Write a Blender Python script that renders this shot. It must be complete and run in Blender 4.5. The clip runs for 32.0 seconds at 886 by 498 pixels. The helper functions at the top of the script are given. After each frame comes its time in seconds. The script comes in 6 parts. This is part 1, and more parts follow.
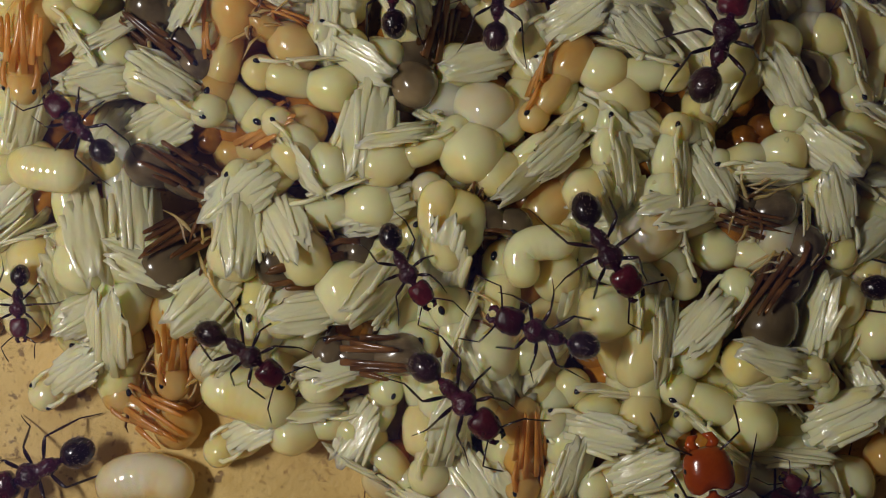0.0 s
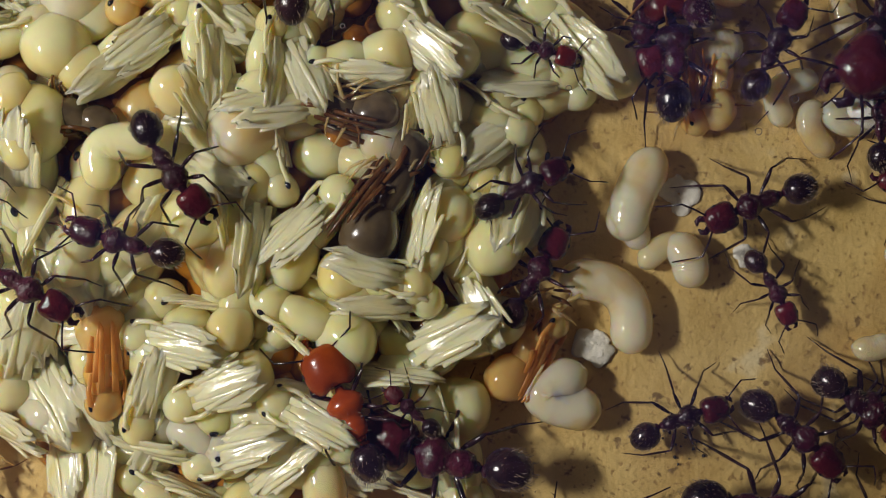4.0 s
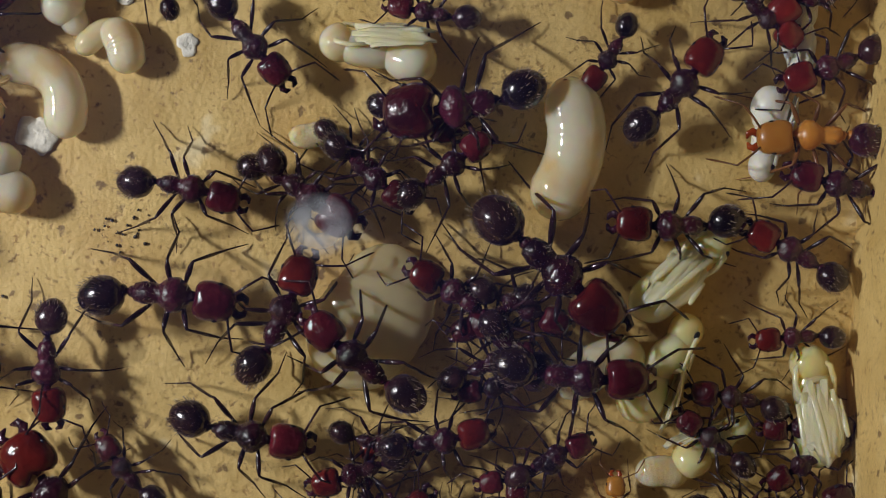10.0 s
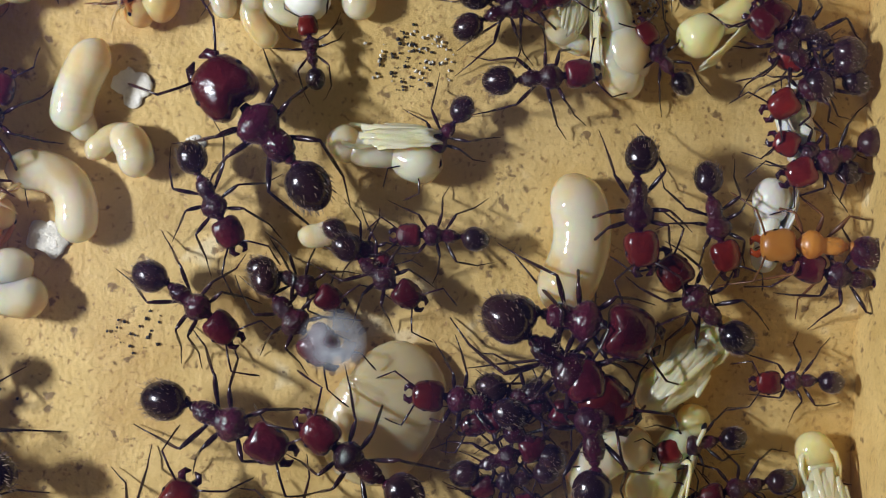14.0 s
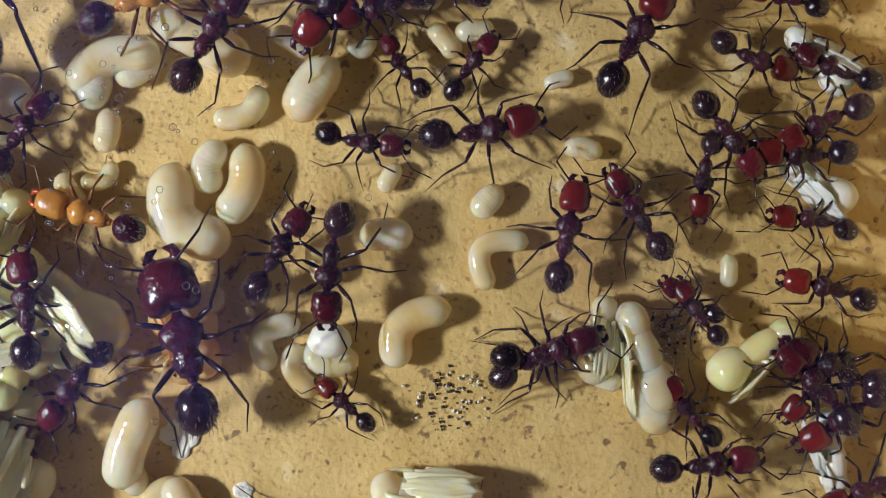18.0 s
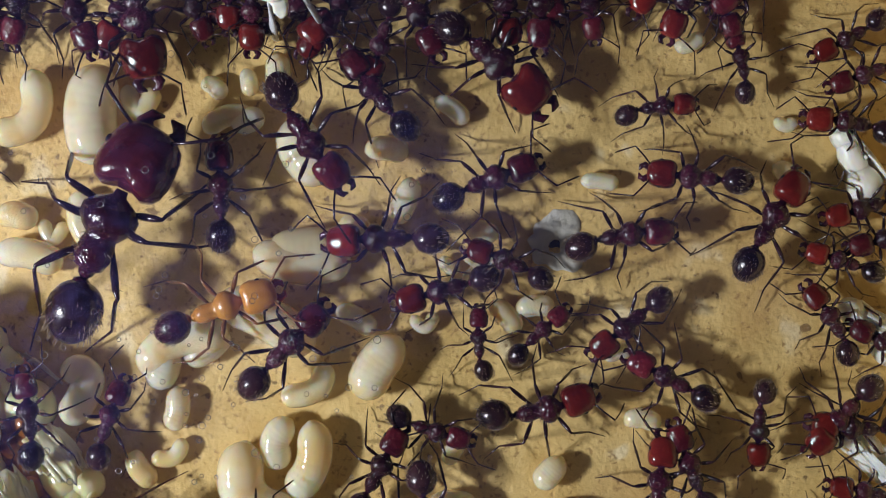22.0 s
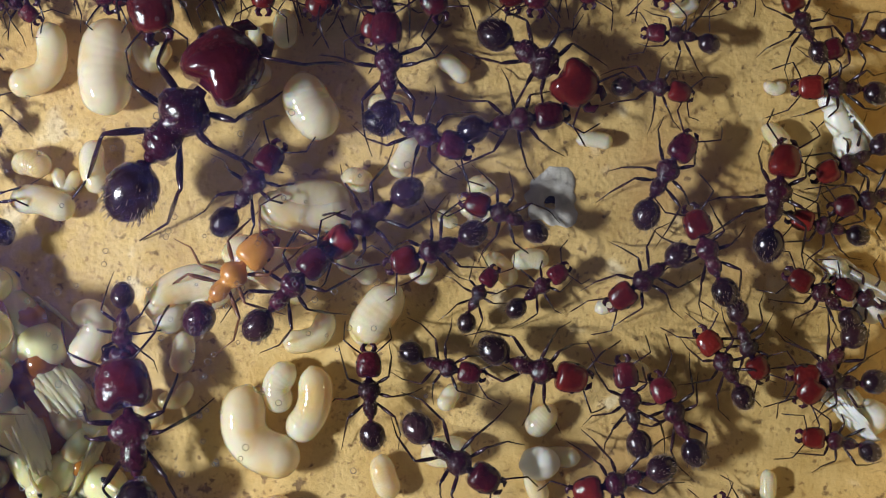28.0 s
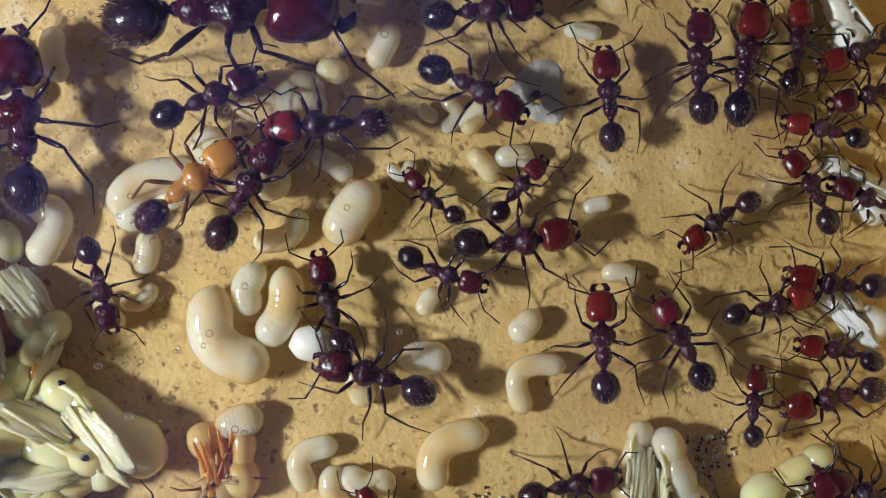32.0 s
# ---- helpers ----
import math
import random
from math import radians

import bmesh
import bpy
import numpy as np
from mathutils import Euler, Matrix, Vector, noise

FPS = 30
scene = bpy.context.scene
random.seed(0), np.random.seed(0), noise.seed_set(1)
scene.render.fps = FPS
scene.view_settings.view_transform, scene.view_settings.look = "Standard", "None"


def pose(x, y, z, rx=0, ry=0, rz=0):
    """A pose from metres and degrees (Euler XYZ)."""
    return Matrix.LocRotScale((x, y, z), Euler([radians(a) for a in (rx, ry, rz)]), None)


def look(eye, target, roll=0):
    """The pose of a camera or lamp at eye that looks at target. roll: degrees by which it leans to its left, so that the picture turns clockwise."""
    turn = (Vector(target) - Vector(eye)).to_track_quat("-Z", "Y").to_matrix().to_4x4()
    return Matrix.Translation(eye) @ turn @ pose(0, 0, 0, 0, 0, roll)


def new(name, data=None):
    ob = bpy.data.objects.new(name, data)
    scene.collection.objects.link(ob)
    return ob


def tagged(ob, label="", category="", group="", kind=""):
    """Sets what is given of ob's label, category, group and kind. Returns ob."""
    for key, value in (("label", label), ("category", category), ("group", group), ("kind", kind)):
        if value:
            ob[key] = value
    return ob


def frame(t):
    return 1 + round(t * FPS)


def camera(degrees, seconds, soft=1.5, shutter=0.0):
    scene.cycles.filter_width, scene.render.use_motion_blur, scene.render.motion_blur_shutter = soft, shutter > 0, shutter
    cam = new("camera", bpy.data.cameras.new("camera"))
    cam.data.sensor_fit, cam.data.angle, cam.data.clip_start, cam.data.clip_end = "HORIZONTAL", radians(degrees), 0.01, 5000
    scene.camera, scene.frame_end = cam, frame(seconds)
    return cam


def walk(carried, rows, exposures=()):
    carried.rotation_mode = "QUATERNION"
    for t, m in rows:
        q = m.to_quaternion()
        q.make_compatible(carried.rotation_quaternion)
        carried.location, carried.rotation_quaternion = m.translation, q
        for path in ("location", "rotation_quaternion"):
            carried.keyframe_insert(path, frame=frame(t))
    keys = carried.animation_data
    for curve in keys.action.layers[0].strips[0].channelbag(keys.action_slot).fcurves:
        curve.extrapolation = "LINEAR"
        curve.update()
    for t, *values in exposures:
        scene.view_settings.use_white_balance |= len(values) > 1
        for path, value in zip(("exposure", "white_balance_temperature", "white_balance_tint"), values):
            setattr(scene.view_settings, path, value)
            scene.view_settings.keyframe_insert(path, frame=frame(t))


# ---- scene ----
# A nest chamber of ants and brood under glass, looked down on from a hand's width. Plan: x to the east wall, y to the north wall.
cam = camera(40.00, 32.0, soft=1.05)
walk(cam, [
    (0, pose(-0.04034, -0.00857, 0.05760, 0.18, 0.57, 2.01)),
    (0.5, pose(-0.03967, -0.00903, 0.05707, 0.26, 0.26, 2.31)),
    (1, pose(-0.03876, -0.00886, 0.05622, 0.43, -0.11, 2.28)),
    (1.5, pose(-0.03686, -0.00933, 0.05596, 0.34, -0.40, 2.53)),
    (2, pose(-0.03421, -0.01126, 0.05544, 0.36, -0.54, 3.02)),
    (2.5, pose(-0.03060, -0.01115, 0.05529, 0.15, -0.49, 3.04)),
    (4.5, pose(-0.02076, -0.01210, 0.05407, -0.19, 0.32, 3.17)),
    (5, pose(-0.01826, -0.01494, 0.05491, -0.22, 0.46, 3.78)),
    (5.5, pose(-0.01626, -0.01468, 0.05503, -0.18, 0.19, 3.72)),
    (6, pose(-0.01363, -0.01608, 0.05525, -0.13, -0.14, 3.86)),
    (6.5, pose(-0.01140, -0.01858, 0.05580, -0.07, -0.11, 4.03)),
    (7, pose(-0.00953, -0.01768, 0.05588, -0.03, -0.06, 3.99)),
    (7.5, pose(-0.00752, -0.02017, 0.05584, 0.11, -0.90, 3.81)),
    (8, pose(-0.00539, -0.02050, 0.05532, 0.16, -1.83, 2.99)),
    (8.5, pose(-0.00225, -0.01877, 0.05491, -0.11, -0.99, 3.17)),
    (9, pose(-0.00089, -0.01950, 0.05449, -0.42, -0.42, 3.35)),
    (9.5, pose(0.00071, -0.01909, 0.05446, -0.32, -0.21, 3.45)),
    (10, pose(0.00218, -0.01940, 0.05442, -0.31, -0.06, 3.56)),
    (10.5, pose(0.00280, -0.01977, 0.05386, -0.13, 0.74, 3.71)),
    (11, pose(0.00428, -0.02326, 0.05329, 0.00, 1.76, 3.87)),
    (11.5, pose(0.00381, -0.02639, 0.05373, 0.02, 1.24, 3.76)),
    (12, pose(0.00324, -0.02592, 0.05416, 0.04, 1.07, 3.64)),
    (12.5, pose(0.00201, -0.02506, 0.05449, -0.34, 0.22, 3.46)),
    (13, pose(0.00072, -0.02180, 0.05482, -0.82, -0.56, 3.28)),
    (13.5, pose(0.00083, -0.01708, 0.05498, -0.51, -0.53, 2.88)),
    (14, pose(0.00103, -0.01513, 0.05514, -0.34, -0.64, 2.48)),
    (14.5, pose(0.00026, -0.01315, 0.05514, 0.23, -0.36, 1.92)),
    (15, pose(-0.00057, -0.00925, 0.05513, 0.86, -0.19, 1.36)),
    (15.5, pose(-0.00009, -0.00796, 0.05539, 0.59, -0.07, 1.13)),
    (18, pose(-0.00000, -0.00000, 0.05668, 0.10, 0.41, -0.00)),
    (19, pose(-0.00099, 0.00293, 0.05733, 0.65, 0.87, -0.12)),
    (20, pose(-0.00207, 0.00510, 0.05737, 0.41, -0.12, -0.39)),
    (21, pose(-0.00266, 0.01046, 0.05761, -0.32, -0.78, -0.02)),
    (22, pose(-0.00324, 0.01324, 0.05798, -0.30, 0.00, -0.85)),
    (23, pose(-0.00360, 0.01491, 0.05787, 0.07, 0.48, -1.03)),
    (24, pose(-0.00867, 0.01641, 0.05909, 0.18, 0.23, -0.37)),
    (26.5, pose(-0.00268, 0.01474, 0.05944, -0.17, 0.56, -0.05)),
    (27, pose(-0.00156, 0.01319, 0.05969, -0.30, 0.53, -0.24)),
    (27.5, pose(-0.00286, 0.01245, 0.06018, -0.53, 0.14, -0.04)),
    (28, pose(-0.00310, 0.01137, 0.06004, -0.67, 0.09, 0.09)),
    (28.5, pose(-0.00287, 0.01008, 0.05990, -0.35, 0.10, 0.34)),
    (29, pose(-0.00365, 0.00873, 0.06000, -0.11, 0.05, 0.60)),
    (29.5, pose(-0.00363, 0.00809, 0.05889, 0.23, 0.01, 0.26)),
    (30, pose(-0.00221, 0.00735, 0.05731, 0.44, -0.24, 0.14)),
    (30.5, pose(-0.00268, 0.00657, 0.05777, 0.30, -0.45, 0.51)),
    (31, pose(-0.00182, 0.00620, 0.05615, 0.17, -0.77, 0.24)),
    (32, pose(-0.00269, 0.00586, 0.05703, -0.04, -0.49, 0.50)),
], [(0, -1.38, 7200, 10), (2, -0.9, 7200, 10), (5, -0.47, 7100, 10), (6, -0.38, 7000, 10), (9, -0.1, 6700, 10), (12, 0.3, 6300, 10), (15, 0.6, 6150, 10), (18, 0.48, 6200, 10), (20, 0.42, 6200, 10),
    (24, 0.42, 6150, 10), (28, 0.58, 6200, 10), (32, 0.48, 6200, 10)])

# ---- light ----
world = bpy.data.worlds.new("room")
scene.world = world
world.use_nodes = True
wn = world.node_tree.nodes
wn["Background"].inputs[0].default_value = (1.0, 0.95, 0.93, 1)
wn["Background"].inputs[1].default_value = 0.003


# one small desk lamp, low in the west, lights the nest
lamp = bpy.data.lights.new("desk_lamp", "AREA")
lamp.shape, lamp.size, lamp.size_y = "RECTANGLE", 0.017, 0.005
lamp.energy, lamp.color = 0.103, (0.97, 0.975, 1.0)
new("desk_lamp", lamp).matrix_world = look((-0.092, -0.007, 0.070), (-0.012, -0.007, 0), 25)


# ---- mesh helpers, in millimetres ----
MM = 0.001


def part(name, bm, material, parent=None, label="", smooth=True):
    """Links a bmesh, modelled in millimetres, as one mesh object under a thing."""
    me = mesh_of(name, bm, material, smooth)
    ob = new(name, me)
    if parent:
        ob.parent = parent
    if label:
        ob["label"] = label
    return ob


def mesh_of(name, bm, material, smooth=True):
    bmesh.ops.scale(bm, vec=(MM, MM, MM), verts=bm.verts)
    bmesh.ops.recalc_face_normals(bm, faces=bm.faces)
    me = bpy.data.meshes.new(name)
    bm.to_mesh(me)
    bm.free()
    me.materials.append(material)
    if smooth:
        me.polygons.foreach_set("use_smooth", [True] * len(me.polygons))
    return me


def share(name, me, parent, m=None, label=""):
    ob = new(name, me)
    ob.parent = parent
    if m is not None:
        ob.matrix_basis = m
    if label:
        ob["label"] = label
    return ob


def mpose(x, y, z, rx=0, ry=0, rz=0):
    return pose(x * MM, y * MM, z * MM, rx, ry, rz)


def skin(bm, rings, capped=True):
    n = len(rings[0])
    for a, b in zip(rings, rings[1:]):
        for i in range(n):
            bm.faces.new((a[i], a[(i + 1) % n], b[(i + 1) % n], b[i]))
    if capped:
        bm.faces.new(rings[0][::-1])
        bm.faces.new(rings[-1])


def loft(bm, stations, seg=14, square=1.0):
    """Rings round the x axis: (x, y, z, half width, half height). square under 1 makes them boxier."""
    rings = []
    for x, y, z, ry, rz in stations:
        ring = []
        for k in range(seg):
            a = 2 * math.pi * k / seg
            c, s = math.cos(a), math.sin(a)
            c, s = math.copysign(abs(c) ** square, c), math.copysign(abs(s) ** square, s)
            ring.append(bm.verts.new((x, y + ry * c, z + rz * s)))
        rings.append(ring)
    skin(bm, rings)
    return bm


def egg(bm, c, r, seg=14, rows=9, taper=0.0, bands=0.0, square=1.0):
    """An ellipsoid along x; taper narrows its front, bands adds ring steps."""
    st = []
    for k in range(rows):
        a = math.pi * (0.04 + 0.92 * k / (rows - 1))
        x, w = -math.cos(a), math.sin(a)
        w *= 1 - taper * x
        if bands:
            w *= 1 - bands * (k % 2)
        st.append((c[0] + r[0] * x, c[1], c[2], r[1] * w, r[2] * w))
    return loft(bm, st, seg, square)


def tube(bm, pts, radii, seg=6, flat=1.0):
    pts = [Vector(p) for p in pts]
    rings = []
    up = Vector((0.13, 0.21, 0.97))
    for i, p in enumerate(pts):
        d = (pts[min(i + 1, len(pts) - 1)] - pts[max(i - 1, 0)]).normalized()
        s = d.cross(up)
        s = s.normalized() if s.length > 1e-3 else Vector((1, 0, 0))
        u = s.cross(d)
        r = radii[i]
        rings.append([bm.verts.new(p + (s * math.cos(2 * math.pi * k / seg) + u * math.sin(2 * math.pi * k / seg) * flat) * r) for k in range(seg)])
    skin(bm, rings)
    return bm


# ---- materials ----
def material(name, low, high, rough=0.4, grain=900, bump=0.1, mix=(0.35, 0.65), vary=0.25, sss=0.0, coat=0.0, speck=None, fine=6000, trans=0.0, stain=None, pits=None, haze_sheen=0.0, grit=None, relief=0.0001, deep=0.0008, lucent=None, clear=0.0):
    """Two colours mixed by a cloudy noise, a fine grain relief, and a lighter or darker tone from object to object."""
    m = bpy.data.materials.new(name)
    m.use_nodes = True
    nt = m.node_tree
    nodes, links = nt.nodes, nt.links
    b = nodes["Principled BSDF"]
    tc, info = nodes.new("ShaderNodeTexCoord"), nodes.new("ShaderNodeObjectInfo")
    shift = nodes.new("ShaderNodeMath")
    shift.operation, shift.inputs[1].default_value = "MULTIPLY", 37.0
    links.new(info.outputs["Random"], shift.inputs[0])

    def cloud(scale, detail):
        n = nodes.new("ShaderNodeTexNoise")
        n.noise_dimensions = "4D"
        n.inputs["Scale"].default_value, n.inputs["Detail"].default_value = scale, detail
        links.new(tc.outputs["Object"], n.inputs["Vector"])
        links.new(shift.outputs[0], n.inputs["W"])
        return n

    big, small = cloud(grain, 4), cloud(fine, 3)
    ramp = nodes.new("ShaderNodeValToRGB")
    ramp.color_ramp.elements[0].position, ramp.color_ramp.elements[1].position = mix
    ramp.color_ramp.elements[0].color, ramp.color_ramp.elements[1].color = (*low, 1), (*high, 1)
    links.new(big.outputs["Fac"], ramp.inputs[0])
    colour = ramp.outputs[0]
    if speck:
        dots = cloud(speck[1], 2)
        cut = nodes.new("ShaderNodeValToRGB")
        cut.color_ramp.elements[0].position, cut.color_ramp.elements[1].position = speck[2], speck[2] + 0.06
        links.new(dots.outputs["Fac"], cut.inputs[0])
        over = nodes.new("ShaderNodeMix")
        over.data_type = "RGBA"
        links.new(cut.outputs[0], over.inputs[0])
        links.new(colour, over.inputs[6])
        over.inputs[7].default_value = (*speck[0], 1)
        colour = over.outputs[2]
    for extra in (stain, pits, grit):
        if not extra:
            continue
        dots = cloud(extra[1], 5)
        cut = nodes.new("ShaderNodeValToRGB")
        cut.color_ramp.elements[0].position, cut.color_ramp.elements[1].position = extra[2], extra[3]
        cut.color_ramp.elements[1].color = (extra[4], extra[4], extra[4], 1)
        links.new(dots.outputs["Fac"], cut.inputs[0])
        over = nodes.new("ShaderNodeMix")
        over.data_type = "RGBA"
        links.new(cut.outputs[0], over.inputs[0])
        links.new(colour, over.inputs[6])
        over.inputs[7].default_value = (*extra[0], 1)
        colour = over.outputs[2]
    tone = nodes.new("ShaderNodeHueSaturation")
    span = nodes.new("ShaderNodeMapRange")
    span.inputs[3].default_value, span.inputs[4].default_value = 1 - vary, 1 + vary
    links.new(info.outputs["Random"], span.inputs[0])
    links.new(span.outputs[0], tone.inputs["Value"])
    links.new(colour, tone.inputs["Color"])
    links.new(tone.outputs[0], b.inputs["Base Color"])
    rr = nodes.new("ShaderNodeMapRange")
    rr.inputs[3].default_value, rr.inputs[4].default_value = rough * 0.75, rough * 1.3
    links.new(small.outputs["Fac"], rr.inputs[0])
    links.new(rr.outputs[0], b.inputs["Roughness"])
    if bump:
        bp = nodes.new("ShaderNodeBump")
        bp.inputs["Strength"].default_value, bp.inputs["Distance"].default_value = bump, relief
        links.new(small.outputs["Fac"], bp.inputs["Height"])
        links.new(bp.outputs[0], b.inputs["Normal"])
    b.inputs["Coat Weight"].default_value = coat
    b.inputs["Coat Roughness"].default_value = 0.12
    # the blue tint paints the bluish haze over the ants onto their shells
    b.inputs["Sheen Weight"].default_value, b.inputs["Sheen Roughness"].default_value, b.inputs["Sheen Tint"].default_value = haze_sheen, 0.35, (0.32, 0.30, 1.0, 1)
    b.inputs["Transmission Weight"].default_value = trans
    if sss:
        b.inputs["Subsurface Weight"].default_value = sss
        b.inputs["Subsurface Radius"].default_value = (1.0, 0.72, 0.34)
        b.inputs["Subsurface Scale"].default_value = deep
    if lucent:
        # thin, soft skin lets part of the light pass
        tl, mx = nodes.new("ShaderNodeBsdfTranslucent"), nodes.new("ShaderNodeMixShader")
        tl.inputs["Color"].default_value, mx.inputs[0].default_value = (*lucent[1], 1), lucent[0]
        links.new(b.outputs[0], mx.inputs[1])
        links.new(tl.outputs[0], mx.inputs[2])
        links.new(mx.outputs[0], nodes["Material Output"].inputs["Surface"])
        if clear:
            # watery skin: a little of what lies behind shows through
            tp, my = nodes.new("ShaderNodeBsdfTransparent"), nodes.new("ShaderNodeMixShader")
            tp.inputs["Color"].default_value, my.inputs[0].default_value = (1.0, 0.93, 0.75, 1), clear
            links.new(mx.outputs[0], my.inputs[1])
            links.new(tp.outputs[0], my.inputs[2])
            links.new(my.outputs[0], nodes["Material Output"].inputs["Surface"])
    return m


PLASTER = material("tan_plaster", (0.58, 0.390, 0.118), (0.80, 0.585, 0.225), 0.62, 420, 0.5, (0.3, 0.72), 0.0, speck=((0.84, 0.69, 0.38), 420, 0.655), fine=3600,
                   stain=((0.45, 0.22, 0.050), 120, 0.55, 0.74, 0.6), pits=((0.15, 0.08, 0.03), 1700, 0.625, 0.68, 0.8), grit=((0.30, 0.16, 0.05), 4600, 0.58, 0.66, 0.7), relief=0.00016)
RIM = material("brown_rim", (0.06, 0.015, 0.005), (0.16, 0.042, 0.013), 0.35, 300, 0.2)
CHALK = material("white_chalk", (0.62, 0.60, 0.50), (0.82, 0.80, 0.72), 0.8, 1500, 0.6)
CHAR = material("black_grit", (0.01, 0.01, 0.01), (0.06, 0.055, 0.05), 0.6, 1500, 0.6)
SHELL_DARK = material("blackish_shell", (0.006, 0.003, 0.006), (0.034, 0.013, 0.017), 0.19, 700, 0.6, vary=0.4, haze_sheen=0.14, coat=0.3, fine=4200, relief=0.00010)
SHELL_MID = material("maroon_shell", (0.014, 0.003, 0.009), (0.056, 0.008, 0.019), 0.14, 800, 0.9, vary=0.4, haze_sheen=0.14, coat=0.2, fine=4200, relief=0.00022)
SHELL_WINE = material("wine_shell", (0.034, 0.004, 0.009), (0.100, 0.010, 0.016), 0.14, 800, 0.7, vary=0.35, haze_sheen=0.10, coat=0.3, fine=5200, relief=0.00012)
SHELL_RED = material("red_shell", (0.060, 0.006, 0.006), (0.150, 0.014, 0.010), 0.12, 800, 0.5, vary=0.4, haze_sheen=0.05, coat=0.3, fine=5200, relief=0.00010)
SHELL_RUST = material("rust_shell", (0.24, 0.032, 0.006), (0.38, 0.065, 0.010), 0.18, 800, 0.12, vary=0.2)
SHELL_ORANGE = material("orange_shell", (0.40, 0.15, 0.02), (0.58, 0.27, 0.05), 0.3, 800, 0.12, vary=0.15, sss=0.2)
LIMB_DARK = material("dark_limb", (0.010, 0.005, 0.009), (0.034, 0.012, 0.017), 0.2, 1500, 0.3, vary=0.35, coat=0.2)
LIMB_TAN = material("brown_limb", (0.10, 0.035, 0.010), (0.22, 0.09, 0.025), 0.35, 1500, 0.15, vary=0.3)
BRISTLE = material("pale_bristle", (0.20, 0.14, 0.09), (0.36, 0.28, 0.18), 0.3, 1500, 0.0)
EYE = material("eye_black", (0.006, 0.006, 0.010), (0.02, 0.02, 0.03), 0.15, 900, 0.0)
CREAM = material("cream_skin", (0.95, 0.73, 0.29), (0.98, 0.90, 0.54), 0.10, 420, 0.15, (0.32, 0.58), vary=0.06, sss=0.9, coat=0.7, fine=2600, deep=0.0009, lucent=(0.12, (1.0, 0.82, 0.38)), clear=0.08)
IVORY = material("ivory_skin", (0.80, 0.61, 0.29), (0.89, 0.85, 0.67), 0.11, 480, 0.2, (0.36, 0.56), vary=0.05, sss=0.9, coat=0.7, fine=2600, deep=0.0010, lucent=(0.12, (1.0, 0.9, 0.6)), clear=0.18)
MILK = material("milky_skin", (0.62, 0.52, 0.28), (0.78, 0.69, 0.44), 0.22, 400, 0.08, vary=0.05, sss=0.8, coat=0.5, deep=0.0012, lucent=(0.2, (1.0, 0.9, 0.6)), clear=0.16)
# gap shade and amber glow between pupae, put into the bed's colour
BED_SHADE = material("bed_shade", (0.10, 0.026, 0.004), (0.58, 0.24, 0.030), 0.14, 330, 0.15, (0.36, 0.68), vary=0.0, coat=0.5)
FIBRE = material("white_fibre", (0.6, 0.62, 0.66), (0.75, 0.77, 0.8), 0.5, 900, 0.1)
TANSKIN = material("tan_skin", (0.40, 0.24, 0.09), (0.56, 0.36, 0.16), 0.28, 600, 0.1, vary=0.1, sss=0.3, coat=0.3)
PALE = material("pale_limb", (0.96, 0.82, 0.40), (0.98, 0.93, 0.62), 0.14, 900, 0.35, (0.25, 0.50), vary=0.04, sss=0.6, coat=0.6, deep=0.0004, lucent=(0.22, (1.0, 0.88, 0.42)))
WHITE = material("white_husk", (0.76, 0.76, 0.66), (0.90, 0.90, 0.82), 0.35, 900, 0.2, vary=0.08, sss=0.5, deep=0.0004)
STRAW = material("straw_limb", (0.55, 0.24, 0.04), (0.85, 0.52, 0.17), 0.2, 1200, 0.2, vary=0.2, coat=0.4, lucent=(0.5, (1.0, 0.6, 0.2)))
BROWNLIMB = material("brown_fin", (0.07, 0.03, 0.012), (0.24, 0.11, 0.035), 0.2, 1200, 0.2, vary=0.3, coat=0.4, lucent=(0.35, (0.6, 0.3, 0.1)))
AMBER = material("amber_skin", (0.80, 0.46, 0.12), (0.93, 0.72, 0.34), 0.15, 600, 0.15, vary=0.15, sss=0.8, coat=0.6, deep=0.0007, lucent=(0.25, (1.0, 0.7, 0.25)), clear=0.15)
SOOT = material("sooty_skin", (0.07, 0.05, 0.028), (0.20, 0.145, 0.08), 0.18, 700, 0.1, vary=0.3, sss=0.3, coat=0.5, deep=0.0005)

# ---- the nest floor and its walls ----
EDGE = ((-30, -32), (-26, -25), (-20.5, -19), (-17.6, -11), (-16.6, -4), (-19.0, 2), (-20.5, 7), (-26, 12), (-34, 16))
SOUTH = ((-70, -14), (-52, -17), (-44, -22), (-36, -27), (-28, -30), (-16, -31))


def heap_height(x, y):
    """Height of the brood heap, in millimetres."""
    east = float(np.interp(y, [p[1] for p in EDGE], [p[0] for p in EDGE]))
    south = float(np.interp(x, [p[0] for p in SOUTH], [p[1] for p in SOUTH]))
    d = min(max((min(east - x, (y - south) * 0.8) + 0.3) / 9.0, 0), 1)
    return 2.5 * d * d * (3 - 2 * d)


def uneven(x, y):
    return 0.10 * noise.noise((x * 0.35, y * 0.35, 1.3)) + 0.05 * noise.noise((x * 1.3, y * 1.3, 4.0))


